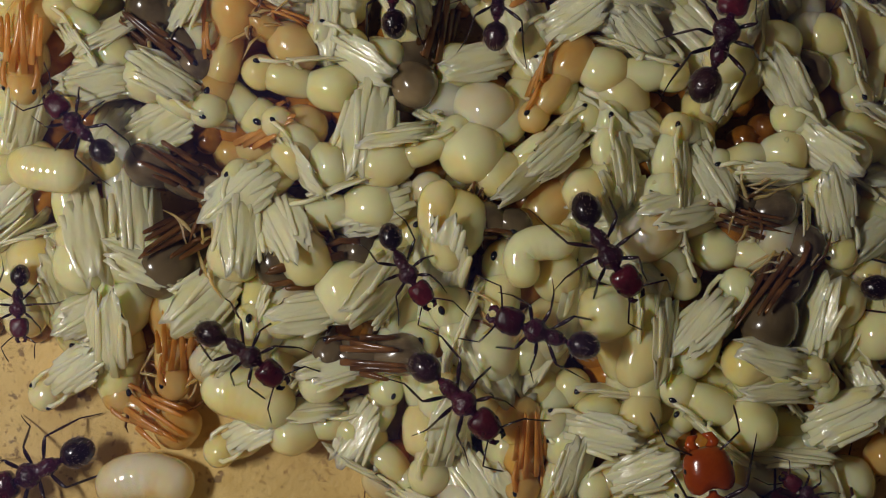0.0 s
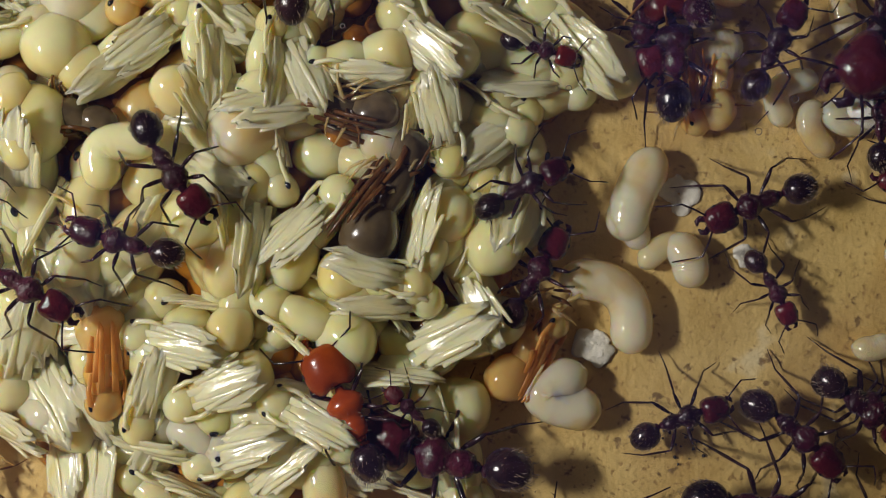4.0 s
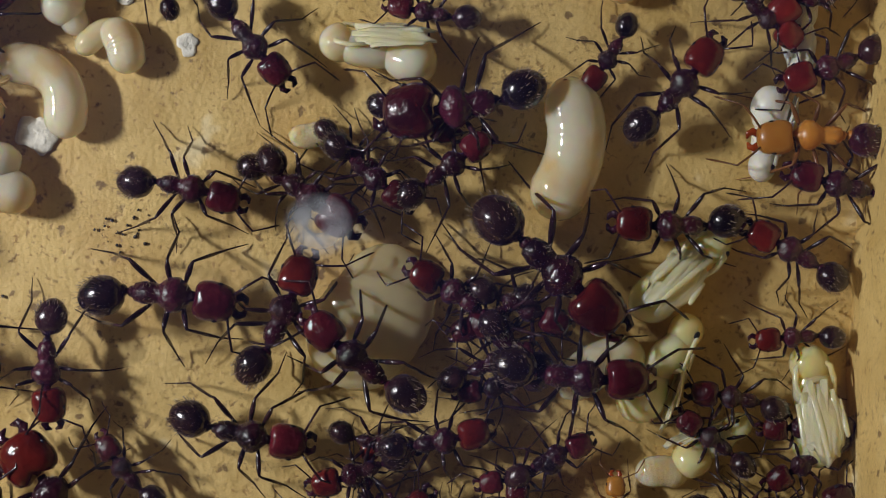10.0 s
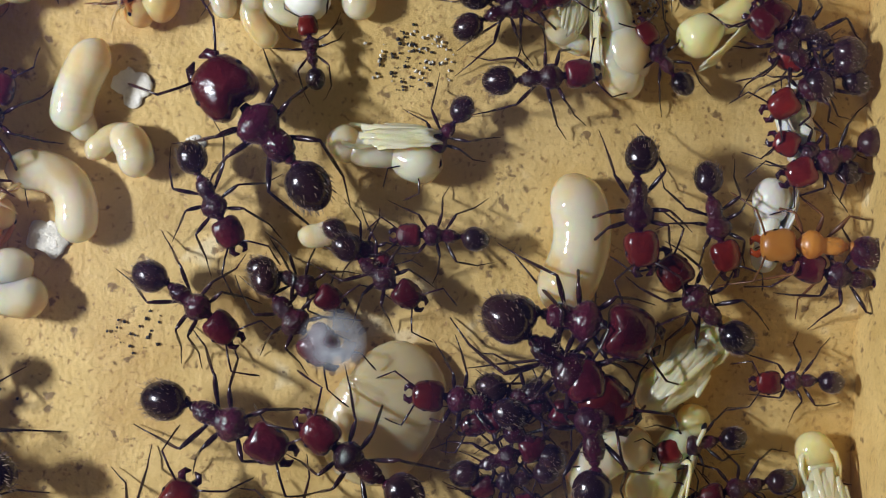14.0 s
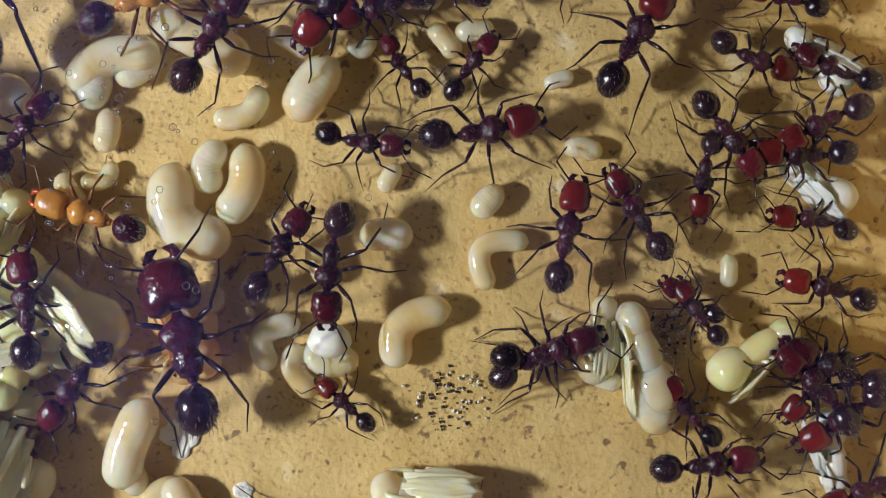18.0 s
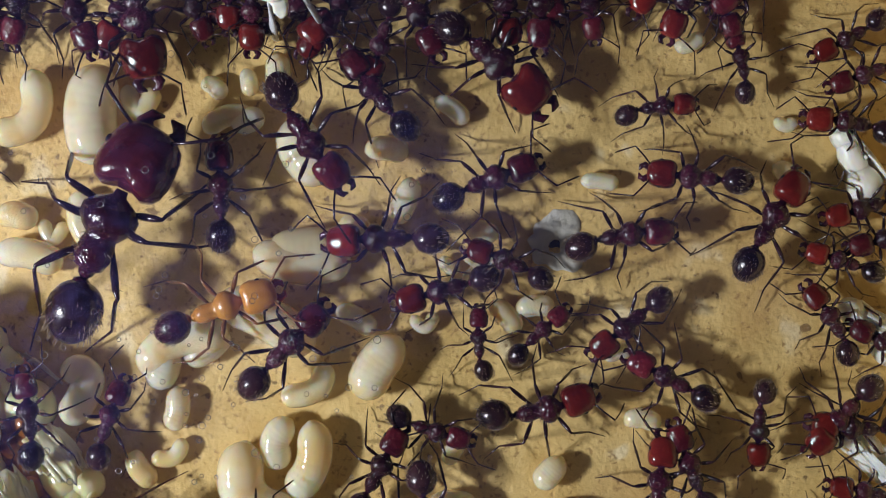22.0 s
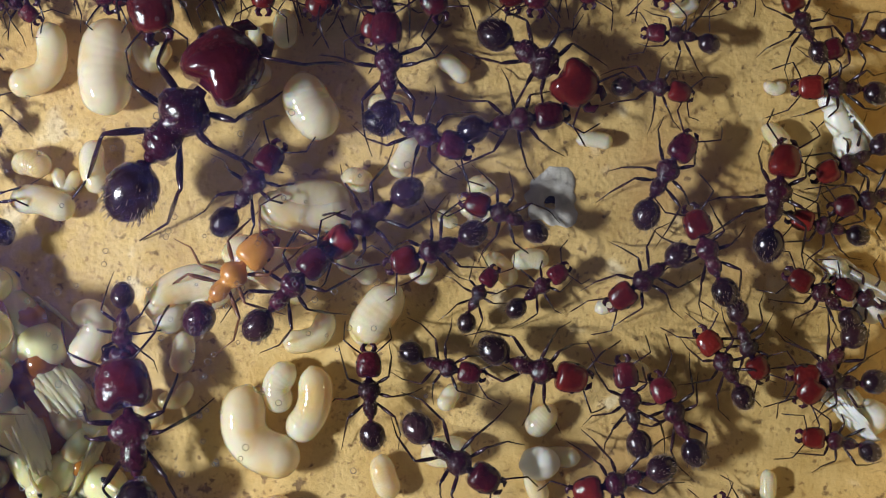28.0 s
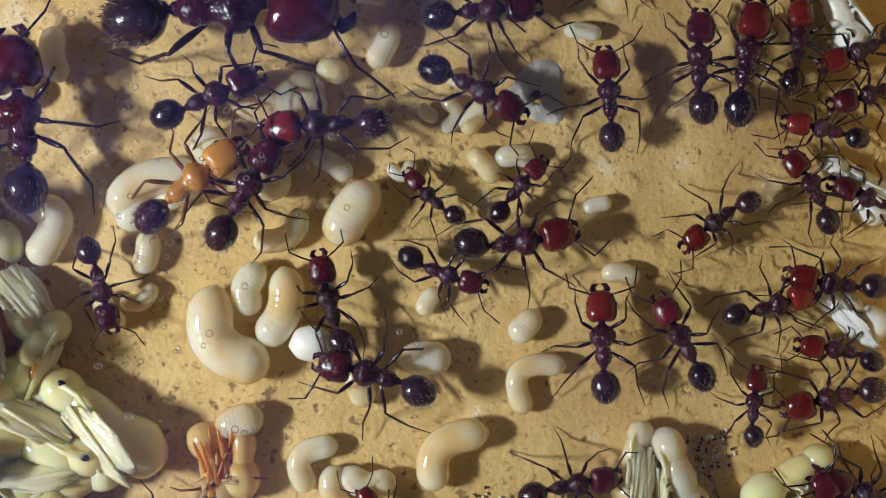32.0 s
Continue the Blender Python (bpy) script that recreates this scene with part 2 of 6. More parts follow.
def grid_sheet(name, x0, x1, y0, y1, step, height, material_, label, kind="structure"):
    nx, ny = int((x1 - x0) / step), int((y1 - y0) / step)
    xs, ys = np.linspace(x0, x1, nx + 1), np.linspace(y0, y1, ny + 1)
    verts = [(x * MM, y * MM, height(x, y) * MM) for y in ys for x in xs]
    faces = [(j * (nx + 1) + i, j * (nx + 1) + i + 1, (j + 1) * (nx + 1) + i + 1, (j + 1) * (nx + 1) + i) for j in range(ny) for i in range(nx)]
    me = bpy.data.meshes.new(name)
    me.from_pydata(verts, [], faces)
    me.materials.append(material_)
    me.polygons.foreach_set("use_smooth", [True] * len(me.polygons))
    return tagged(new(name, me), label, "floor", kind=kind)


WEST_X, EAST_X, SOUTH_Y, NORTH_Y, ROOF = -74.0, 20.6, -52.0, 26.5, 9.0
grid_sheet("floor", WEST_X - 5, EAST_X + 6, SOUTH_Y - 5, NORTH_Y + 6, 0.6, lambda x, y: -0.12 + uneven(x, y), PLASTER, "tan plaster nest floor with small pits and stains")


def wall(name, x0, x1, y0, y1, top, material_, label):
    """A rough-faced bar of plaster."""
    bm = bmesh.new()
    bmesh.ops.create_cube(bm, size=1)
    for v in bm.verts:
        v.co = ((x0 + x1) / 2 + v.co.x * (x1 - x0), (y0 + y1) / 2 + v.co.y * (y1 - y0), (top - 1) / 2 + v.co.z * (top + 1))
    long = [e for e in bm.edges if e.calc_length() > 15]
    bmesh.ops.subdivide_edges(bm, edges=long, cuts=90, use_grid_fill=True)
    bmesh.ops.subdivide_edges(bm, edges=[e for e in bm.edges if e.calc_length() > 4], cuts=6, use_grid_fill=True)
    for v in bm.verts:
        v.co += 0.35 * noise.noise_vector(v.co * 0.5) + 0.12 * noise.noise_vector(v.co * 2.1)
    return tagged(part(name, bm, material_), label, "wall", kind="structure")


wall("wall_east", EAST_X, EAST_X + 6, SOUTH_Y, NORTH_Y, ROOF, PLASTER, "pale tan plaster wall of the nest chamber")
wall("wall_north", WEST_X, EAST_X + 6, NORTH_Y, NORTH_Y + 6, ROOF, RIM, "reddish-brown rim wall of the nest chamber")
wall("wall_west", WEST_X - 6, WEST_X, SOUTH_Y, NORTH_Y, ROOF, PLASTER, "tan plaster wall of the nest chamber")
wall("wall_south", WEST_X, EAST_X, SOUTH_Y - 6, SOUTH_Y, ROOF, PLASTER, "tan plaster wall of the nest chamber")


# ---- larvae ----
LUMPS = []


def arc_points(p0, mid, p1, n):
    """Points along the circle through three points of the plan, or along the line if they lie on one."""
    a, b, c = Vector(p0), Vector(mid), Vector(p1)
    pts = []
    for k in range(n):
        u = k / (n - 1)
        q = b * 2 - (a + c) / 2
        pts.append(a * (1 - u) ** 2 + q * 2 * u * (1 - u) + c * u * u)
    return pts


def larva(p0, mid, p1, width, skin_=IVORY, lift=0.0, label="glossy ivory larva with ringed segments"):
    """A legless, ringed grub lying along an arc; millimetres in the plan."""
    cx, cy = mid
    rad = width / 2
    base = heap_height(cx, cy) + lift
    thing = tagged(new("ant_larva"), label, "larva", "larvae on the nest floor")
    thing.matrix_basis = mpose(cx, cy, base, 0, 0, 0)
    n = 40
    pts = arc_points((p0[0] - cx, p0[1] - cy), (0, 0), (p1[0] - cx, p1[1] - cy), n)
    d0, d1 = (pts[0] - pts[1]).normalized(), (pts[-1] - pts[-2]).normalized()
    tips = (0.60, 0.57, 0.50, 0.38, 0.2)
    line = [pts[0] + d0 * rad * f for f in tips] + pts + [pts[-1] + d1 * rad * f for f in tips[::-1]]
    along = [0.0]
    for a, b in zip(line, line[1:]):
        along.append(along[-1] + (b - a).length)
    whole = along[-1]
    radii = []
    for k, d in enumerate(along):
        front, rear = min(1, d / rad / 1.25), min(1, (whole - d) / rad)
        r = rad * max(0.02, 1 - (1 - front) ** 2) ** 0.5 * max(0.02, 1 - (1 - rear) ** 2) ** 0.5
        radii.append(r * (1 - 0.013 * (0.5 - 0.5 * math.cos(2 * math.pi * 11 * d / whole)) ** 2))
    flat = min(0.9, (0.75 if skin_ == MILK else 1.15) / rad)
    if base < 0.5:
        LUMPS.append((cx, cy, max(rad, 0.35 * whole), 2 * rad * flat))
    bm = bmesh.new()
    tube(bm, [(p.x, p.y, rad * flat * 0.95 + 0.02) for p in line], radii, 16, flat)
    part("body", bm, skin_, thing)
    bm = bmesh.new()
    egg(bm, (0, 0, 0), [min(rad, 1.1) * f for f in (0.26, 0.34, 0.26)], 10, 7)
    head = part("head", bm, skin_, thing, "small rounded larval head")
    tip = line[0]
    head.matrix_basis = mpose(tip.x - 0.20 * rad * d0.x, tip.y - 0.20 * rad * d0.y, rad * flat * 0.95, 0, 0, math.degrees(math.atan2(d0.y, d0.x)))
    return thing


# ---- pupae ----
PUPA = {}


def lumpy(bm, amount, seed):
    """Soft unevenness of a skin."""
    for v in bm.verts:
        v.co += amount * noise.noise_vector(v.co * 1.1 + Vector((seed * 3.7, 0, 0)))


def pupa_meshes(skin_, limb, seed):
    key = (skin_.name, seed)
    if key in PUPA:
        return PUPA[key]
    rnd = random.Random(seed * 7 + 1)
    out = {}
    bm = bmesh.new()
    egg(bm, (0, 0, 0), (rnd.uniform(1.1, 1.35), rnd.uniform(0.98, 1.12), rnd.uniform(0.95, 1.06)), 20, 15, rnd.uniform(0.05, 0.22), 0.006)
    lumpy(bm, 0.10, seed)
    out["gaster"] = mesh_of("gaster", bm, skin_)
    bm = bmesh.new()
    egg(bm, (0, 0, 0), (rnd.uniform(0.8, 0.95), rnd.uniform(0.78, 0.9), 0.72), 18, 13, rnd.uniform(-0.16, 0.0), 0, 0.94)
    lumpy(bm, 0.08, seed + 9)
    out["head"] = mesh_of("head", bm, skin_)
    bm = bmesh.new()
    egg(bm, (0, 0, 0), (1.35, 0.86, 0.72), 16, 11, 0.0)
    lumpy(bm, 0.14, seed + 17)
    out["thorax"] = mesh_of("thorax", bm, skin_)
    bm = bmesh.new()
    egg(bm, (0, 0, 0), (0.17, 0.12, 0.12), 8, 6)
    out["eye"] = mesh_of("eye", bm, EYE)
    for i in range(3):
        for side in (-1, 1):
            bm = bmesh.new()
            y0 = side * (0.22 + 0.05 * i)
            lean = rnd.uniform(-0.26, 0.26)
            end = side * (0.17 + 0.34 * i) + lean
            knee = (0.95 - 0.45 * i, side * (0.30 + 0.24 * i), 0.78)
            back = (-1.95 + 0.34 * i + rnd.uniform(-0.45, 0.40), end, 1.40 - 0.12 * i + rnd.uniform(-0.18, 0.14))
            mids = [tuple(a + (b - a) * u + (0.05 if j == 2 else 0) for j, (a, b) in enumerate(zip(knee, back))) for u in (0.35, 0.7, 0.95)]
            tube(bm, [(0.5 - 0.35 * i, y0, 0.45), (0.78 - 0.38 * i, knee[1] * 0.85, 0.62), knee, *mids, back], [0.10, 0.14, 0.16, 0.145, 0.12, 0.09, 0.03], 8, 0.55)
            out["leg", i, side] = mesh_of("leg", bm, limb)
    bm = bmesh.new()
    loft(bm, [(0.80, 0, 0.62, 0.40, 0.10), (0.3, 0, 0.90, 0.74, 0.11), (-0.3, 0, 1.06, 0.92, 0.11), (-0.9, 0, 1.20, 0.94, 0.10), (-1.4, 0.03, 1.32, 0.84, 0.09), (-1.75, 0.05, 1.40, 0.62, 0.07), (-2.05, 0.05, 1.44, 0.50, 0.05)], 60)
    for v in bm.verts:
        v.co.z += 0.05 * abs(math.sin(v.co.y * 11 + 1.1 * v.co.x + seed)) + 0.03 * math.sin(v.co.x * 2.4 + v.co.y * 5) - 0.20 * abs(v.co.y)
        v.co.x += (0.24 * math.sin(v.co.y * 8 + seed) + 0.20 * math.sin(v.co.y * 23 + 2 * seed)) * max(0.0, min(1.0, -v.co.x - 0.8))
    out["sheath"] = mesh_of("leg_sheath", bm, limb)
    for side in (-1, 1):
        bm = bmesh.new()
        tube(bm, [(1.75, side * 0.30, 0.42), (1.45, side * 0.70, 0.52), (0.9, side * 0.78, 0.56), (0.2, side * 0.66, 0.72)], [0.10, 0.13, 0.12, 0.07], 6, 0.8)
        out["antenna", side] = mesh_of("antenna", bm, limb)
    PUPA[key] = out
    return out


PUPA_KINDS = {
    "": (CREAM, PALE, "glossy cream pupa with folded pale legs in the heap"),
    "t": (IVORY, PALE, "translucent ivory pupa with folded legs"),
    "w": (WHITE, WHITE, "chalky white pupa with folded legs"),
    "o": (AMBER, STRAW, "amber pupa with folded straw-like legs"),
    "d": (SOOT, BROWNLIMB, "darkening brown pupa with blackish ribbed limbs"),
}


def pupa(hx, hy, gx, gy, kind="", roll=0.0, lift=0.0, seed=0, size=1.0, tilt=0.0, feelers=True):
    """A soft-skinned pupa, its head and gaster at places of the plan, in millimetres."""
    skin_, limb, label = PUPA_KINDS[kind]
    ms = pupa_meshes(skin_, limb, seed % 5)
    length = math.hypot(hx - gx, hy - gy)
    s = size * min(max(length / 2.45, 1.0), 1.32)
    cx, cy = (hx + gx) / 2, (hy + gy) / 2
    floor_rest = 0.82 * s
    z = max(heap_height(cx, cy) + 0.15, floor_rest) + lift
    thing = tagged(new("ant_pupa"), label, "pupa", "pupae of the nest")
    thing.matrix_basis = mpose(cx, cy, z, roll, tilt, math.degrees(math.atan2(hy - gy, hx - gx)))
    thing.scale = (s, s, s)
    share("gaster", ms["gaster"], thing, mpose(-1.45, 0, 0.05))
    share("thorax", ms["thorax"], thing, mpose(0.25, 0, 0.0))
    head = share("head", ms["head"], thing, mpose(1.50, 0, 0.02))
    dark = seed % 3 != 1
    for side in (-1, 1):
        if dark:
            share("eye", ms["eye"], head, mpose(0.12, side * 0.66, 0.40), "black eye dot")
        if feelers:
            share("antenna", ms["antenna", side], thing)
        for i in range(3):
            share("leg", ms["leg", i, side], thing)
    if kind not in ("o", "d"):
        share("leg_sheath", ms["sheath"], thing)
    return thing


# ---- ants ----
HIPS = ((0.62, 0.24), (0.22, 0.26), (-0.22, 0.24))
YAWS = (62, 98, 128)
LEGS = (2.15, 2.05, 2.65)
ANT = {}
KINDS = {
    "d": (SHELL_WINE, SHELL_MID, SHELL_DARK, LIMB_DARK, 1.0, "dark maroon worker ant with a glossy blackish gaster"),
    "r": (SHELL_RED, SHELL_MID, SHELL_DARK, LIMB_DARK, 1.08, "worker ant with a red head and dark gaster"),
    "o": (SHELL_ORANGE, SHELL_ORANGE, SHELL_MID, LIMB_TAN, 1.05, "pale orange young worker ant with brown legs"),
    "dM": (SHELL_WINE, SHELL_MID, SHELL_DARK, LIMB_DARK, 1.42, "large-headed dark maroon major worker ant"),
    "rM": (SHELL_RED, SHELL_MID, SHELL_DARK, LIMB_DARK, 1.48, "large-headed red major worker ant with dark gaster"),
    "oM": (SHELL_RUST, SHELL_RUST, SHELL_DARK, LIMB_DARK, 1.50, "large rust-orange major worker ant with dark gaster"),
}
LIFT = 1.7


def ant_meshes(kind, pose_no):
    key = (kind, pose_no)
    if key in ANT:
        return ANT[key]
    head_m, thorax_m, gaster_m, limb_m, big, _ = KINDS[kind]
    rnd = random.Random(pose_no * 31 + len(kind))
    out = {}
    bm = bmesh.new()
    egg(bm, (0, 0, 0), (0.72, 0.62, 0.58), 22, 19, -0.10, 0.012)
    out["gaster"] = mesh_of("gaster", bm, gaster_m)
    bm = bmesh.new()
    for k in range(70):
        u, a = rnd.uniform(-0.97, 0.5), math.pi * (rnd.uniform(-0.05, 1.05) if k % 2 else rnd.choice((0.06, 0.94)) + rnd.uniform(-0.1, 0.1))
        w, tall = math.sqrt(1 - u * u), rnd.uniform(1.04, 1.13)
        p = Vector((u * 0.72, math.cos(a) * 0.62 * w, math.sin(a) * 0.58 * w))
        tube(bm, [p * 0.98, p * tall + Vector((-0.10, rnd.uniform(-0.04, 0.04), 0.02))], [0.016, 0.006], 3)
    out["bristles"] = mesh_of("bristles", bm, BRISTLE)
    bm = bmesh.new()
    egg(bm, (0.15, 0, 0), (0.17, 0.19, 0.24), 10, 7)
    egg(bm, (-0.16, 0, 0.02), (0.17, 0.22, 0.23), 10, 7)
    tube(bm, [(0.42, 0, -0.05), (0.15, 0, -0.04), (-0.4, 0, -0.04)], [0.08, 0.10, 0.10], 8)
    out["petiole"] = mesh_of("petiole", bm, thorax_m)
    bm = bmesh.new()
    wide = 1.14 + (big - 1) * 0.55
    loft(bm, [(-0.86, 0, 0.0, 0.12, 0.14), (-0.76, 0, 0.05, 0.24 * wide, 0.26), (-0.50, 0, 0.08, 0.31 * wide, 0.31), (-0.20, 0, 0.06, 0.29 * wide, 0.29), (-0.05, 0, 0.03, 0.26 * wide, 0.26),
              (0.10, 0, 0.09, 0.36 * wide, 0.33), (0.32, 0, 0.13, 0.48 * wide, 0.42), (0.57, 0, 0.12, 0.48 * wide, 0.42), (0.78, 0, 0.06, 0.33 * wide, 0.30), (0.93, 0, 0.0, 0.17, 0.17), (1.08, 0, -0.02, 0.13, 0.13)], 16)
    for i in range(3):
        for side in (-1, 1):
            egg(bm, (HIPS[i][0], side * 0.17, -0.20), (0.15, 0.13, 0.15), 8, 6)
    out["thorax"] = mesh_of("thorax", bm, thorax_m)
    bm = bmesh.new()
    for k in range(44):
        x, a = rnd.uniform(-0.75, 0.85), math.pi * rnd.uniform(-0.05, 1.05)
        w = float(np.interp(x, (-0.8, -0.5, -0.05, 0.4, 0.9), (0.22, 0.33, 0.27, 0.48, 0.22)))
        p = Vector((x, math.cos(a) * w * wide * 0.95, 0.08 + math.sin(a) * w * 0.86))
        q = Vector((0, math.cos(a), math.sin(a))) * rnd.uniform(0.10, 0.18)
        tube(bm, [p, p + q + Vector((rnd.uniform(-0.08, 0.08), 0, 0))], [0.014, 0.005], 3)
    out["hairs"] = mesh_of("bristles", bm, BRISTLE)
    bm = bmesh.new()
    hl, hw, hh = 0.66 * big ** 0.65, 0.60 * big, 0.46 * (1 + (big - 1) * 0.8)
    st = []
    for u, w in ((-1.0, 0.30), (-0.96, 0.58), (-0.85, 0.84), (-0.62, 0.98), (-0.3, 1.03), (0.05, 1.0), (0.4, 0.95), (0.68, 0.85), (0.86, 0.66), (0.95, 0.42)):
        st.append((u * hl, 0, 0, hw * w, hh * w ** 0.8))
    loft(bm, st, 20, 0.86 if big < 1.2 else 0.97)
    # cleft at the back of the head
    for v in bm.verts:
        if v.co.x < -0.55 * hl:
            v.co.x += 0.30 * hl * max(0, 1 - abs(v.co.y) / (0.55 * hw)) * (1 if big > 1.2 else 0.35)
    out["head"] = mesh_of("head", bm, head_m)
    out["head_size"] = (hl, hw, hh)
    for side in (-1, 1):
        bm = bmesh.new()
        loft_pts = [(0.0, side * 0.30 * hw, 0), (0.22 * hl + 0.05, side * 0.50 * hw, -0.02), (0.45 * hl + 0.06, side * 0.38 * hw, -0.03), (0.62 * hl, side * 0.10 * hw, -0.04)]
        tube(bm, loft_pts, [0.13 * big, 0.14 * big, 0.11 * big, 0.035], 8, 0.55)
        out["mandible", side] = mesh_of("mandible", bm, SHELL_MID if "o" not in kind else SHELL_RUST)
        bm = bmesh.new()
        spread = rnd.uniform(0.9, 1.15)
        elbow = (0.70 * spread, side * 0.98, 0.26)
        pts = [(0, 0, 0), (0.34 * spread, side * 0.52, 0.16), elbow]
        far = (1.70 * spread, side * rnd.uniform(0.5, 1.4), rnd.uniform(-0.7, -0.2))
        for k in range(1, 7):
            u = k / 6
            pts.append(tuple(elbow[i] + (far[i] - elbow[i]) * u + (0.10 * math.sin(math.pi * u) if i == 2 else 0) for i in range(3)))
        tube(bm, pts, [0.040, 0.042, 0.042, 0.030, 0.033, 0.036, 0.040, 0.045, 0.026], 6)
        out["antenna", side] = mesh_of("antenna", bm, limb_m if "o" in kind else LIMB_DARK)
        bm = bmesh.new()
        egg(bm, (0, 0, 0), (0.11, 0.06, 0.09), 8, 6)
        out["eye"] = mesh_of("eye", bm, EYE)
        for i in range(3):
            bm = bmesh.new()
            reach = LEGS[i] * rnd.uniform(0.86, 1.12)
            drop = -(LIFT - 0.20)
            up = rnd.uniform(0.25, 0.55)
            swing = -side * ((0.75, 0.25, -0.8)[i] + rnd.uniform(-0.35, 0.35))
            c, n = math.cos(swing), math.sin(swing)
            f, k, q = reach * 0.44, reach * 0.40, reach * 0.34
            knee = (f, 0.0, up)
            ankle = (f + k * c, k * n, drop * 0.80)
            twist = swing + rnd.uniform(-0.5, 0.5)
            toe = (ankle[0] + q * math.cos(twist), ankle[1] + q * math.sin(twist), drop + 0.03)
            pts = [(0, 0, 0), (f * 0.16, 0, -0.04), (f * 0.5, 0, up * 0.50), (f * 0.8, 0, up * 0.9), knee, (f + k * 0.12 * c, k * 0.12 * n, up * 0.86), (f + k * 0.55 * c, k * 0.55 * n, (up * 0.5 + drop * 0.40)), ankle,
                   tuple((a + b) / 2 + (0.05 if j == 2 else 0) for j, (a, b) in enumerate(zip(ankle, toe))), toe]
            tube(bm, pts, [0.085, 0.060, 0.096, 0.084, 0.048, 0.046, 0.062, 0.036, 0.024, 0.018], 7)
            for k in range(9):
                a, b = rnd.choice(((2, 3), (5, 6), (6, 7), (7, 8)))
                p = Vector(pts[a]).lerp(Vector(pts[b]), rnd.random())
                tube(bm, [p, p + Vector((0.10, rnd.uniform(-0.16, 0.16), rnd.uniform(-0.05, 0.16)))], [0.012, 0.004], 3)
            out["leg", i, side] = mesh_of("leg", bm, limb_m)
    ANT[key] = out
    return out


def hip(i, side, swing=0.0, lift=0.0):
    return mpose(HIPS[i][0], side * HIPS[i][1], LIFT - 0.20, 0, 0, side * YAWS[i] + swing) @ pose(0, 0, 0, 0, -lift, 0)


def feeler(kind, side, yaw=0.0, pitch=0.0):
    hl, hw, hh = ANT[kind, 0]["head_size"]
    return mpose(hl * 0.62, side * hw * 0.34, hh * 0.42, 0, pitch, yaw)


def ant(kind, length, pose_no, bend=0.0, nod=8.0):
    """An ant, its origin midway between head and gaster; length: from the head's middle to the gaster's, in millimetres."""
    ms = ant_meshes(kind, pose_no)
    ant_meshes(kind, 0)
    big = KINDS[kind][4]
    thing = tagged(new("ant"), KINDS[kind][5], "ant", "ants of the nest")
    reach = 3.4 + (big - 1) * 1.0
    s = length / reach
    s = min(max(s, 0.62), 2.1)
    share("bristles", ms["hairs"], share("thorax", ms["thorax"], thing, mpose(0.0, 0, LIFT)))
    share("petiole", ms["petiole"], thing, mpose(-1.0, 0, LIFT - 0.02))
    g = share("gaster", ms["gaster"], thing, mpose(-1.78, -0.9 * math.sin(radians(bend)), LIFT + 0.02, 0, -6, bend))
    share("bristles", ms["bristles"], g)
    hl, hw, hh = ms["head_size"]
    head = share("head", ms["head"], thing, mpose(0.98 + hl, 0.5 * math.sin(radians(-bend)), LIFT - 0.03, 0, nod, -bend * 0.5))
    for side in (-1, 1):
        share("mandible", ms["mandible", side], head, mpose(hl * 0.84, 0, -hh * 0.25))
        share("antenna", ms["antenna", side], head, feeler(kind, side))
        share("eye", ms["eye"], head, mpose(hl * 0.12, side * hw * 0.93, hh * 0.30))
        for i in range(3):
            share("leg", ms["leg", i, side], thing, hip(i, side))
    thing.scale = (s, s, s)
    thing["stride"] = s
    return thing


def footing(x, y):
    h = heap_height(x, y)
    # ants climb over the larvae that lie in their way
    over = max((tall * max(0.0, 1 - ((x - cx) ** 2 + (y - cy) ** 2) / (1.7 * wide) ** 2) for cx, cy, wide, tall in LUMPS), default=0.0)
    return h + 1.55 * min(h / 0.6, 1) + 0.75 * over


# ---- the brood ----
larva((-17.36, -12.72), (-15.21, -13.21), (-14.72, -15.31), 1.88)
larva((-14.17, -11.78), (-12.84, -10.95), (-11.90, -12.27), 1.13)
larva((-17.12, -16.95), (-18.31, -17.89), (-16.41, -18.40), 2.00)
larva((-14.15, -7.33), (-14.93, -9.06), (-15.10, -10.36), 1.92)
larva((7.27, -12.62), (7.78, -14.85), (6.92, -17.28), 2.63)
larva((-0.13, -21.08), (-0.53, -22.73), (-1.81, -24.44), 4.88, MILK, label="large flat translucent milky larva")
larva((8.28, -25.36), (9.48, -24.29), (10.84, -23.96), 2.00)
larva((11.78, -29.06), (12.52, -28.89), (13.28, -28.97), 1.38)
larva((-12.87, -10.97), (-12.31, -11.58), (-12.26, -12.34), 1.67)
larva((-27.89, -21.43), (-27.60, -23.16), (-28.64, -25.27), 1.93, CREAM, label="fat cream larva lying on the brood heap", lift=0.73)
larva((-15.55, -9.70), (-14.88, -10.17), (-14.58, -10.91), 1.27)
larva((-7.35, -3.37), (-8.73, -3.91), (-8.44, -5.17), 1.14)
larva((-7.06, -4.63), (-7.30, -5.40), (-6.51, -6.40), 1.14)
larva((-3.77, 0.66), (-3.01, 0.78), (-2.25, 0.69), 1.57)
larva((-6.17, 0.22), (-6.08, -0.42), (-5.76, -1.17), 1.27)
larva((2.02, 2.71), (1.72, 2.37), (1.28, 1.92), 1.27)
larva((3.22, 0.44), (1.44, 0.15), (1.61, -1.50), 1.06)
larva((-0.52, -2.70), (-2.28, -3.38), (-2.49, -4.90), 1.57)
larva((6.39, -5.45), (6.91, -5.82), (7.55, -6.06), 1.01)
larva((8.81, -5.90), (9.09, -6.91), (9.61, -7.78), 1.90)
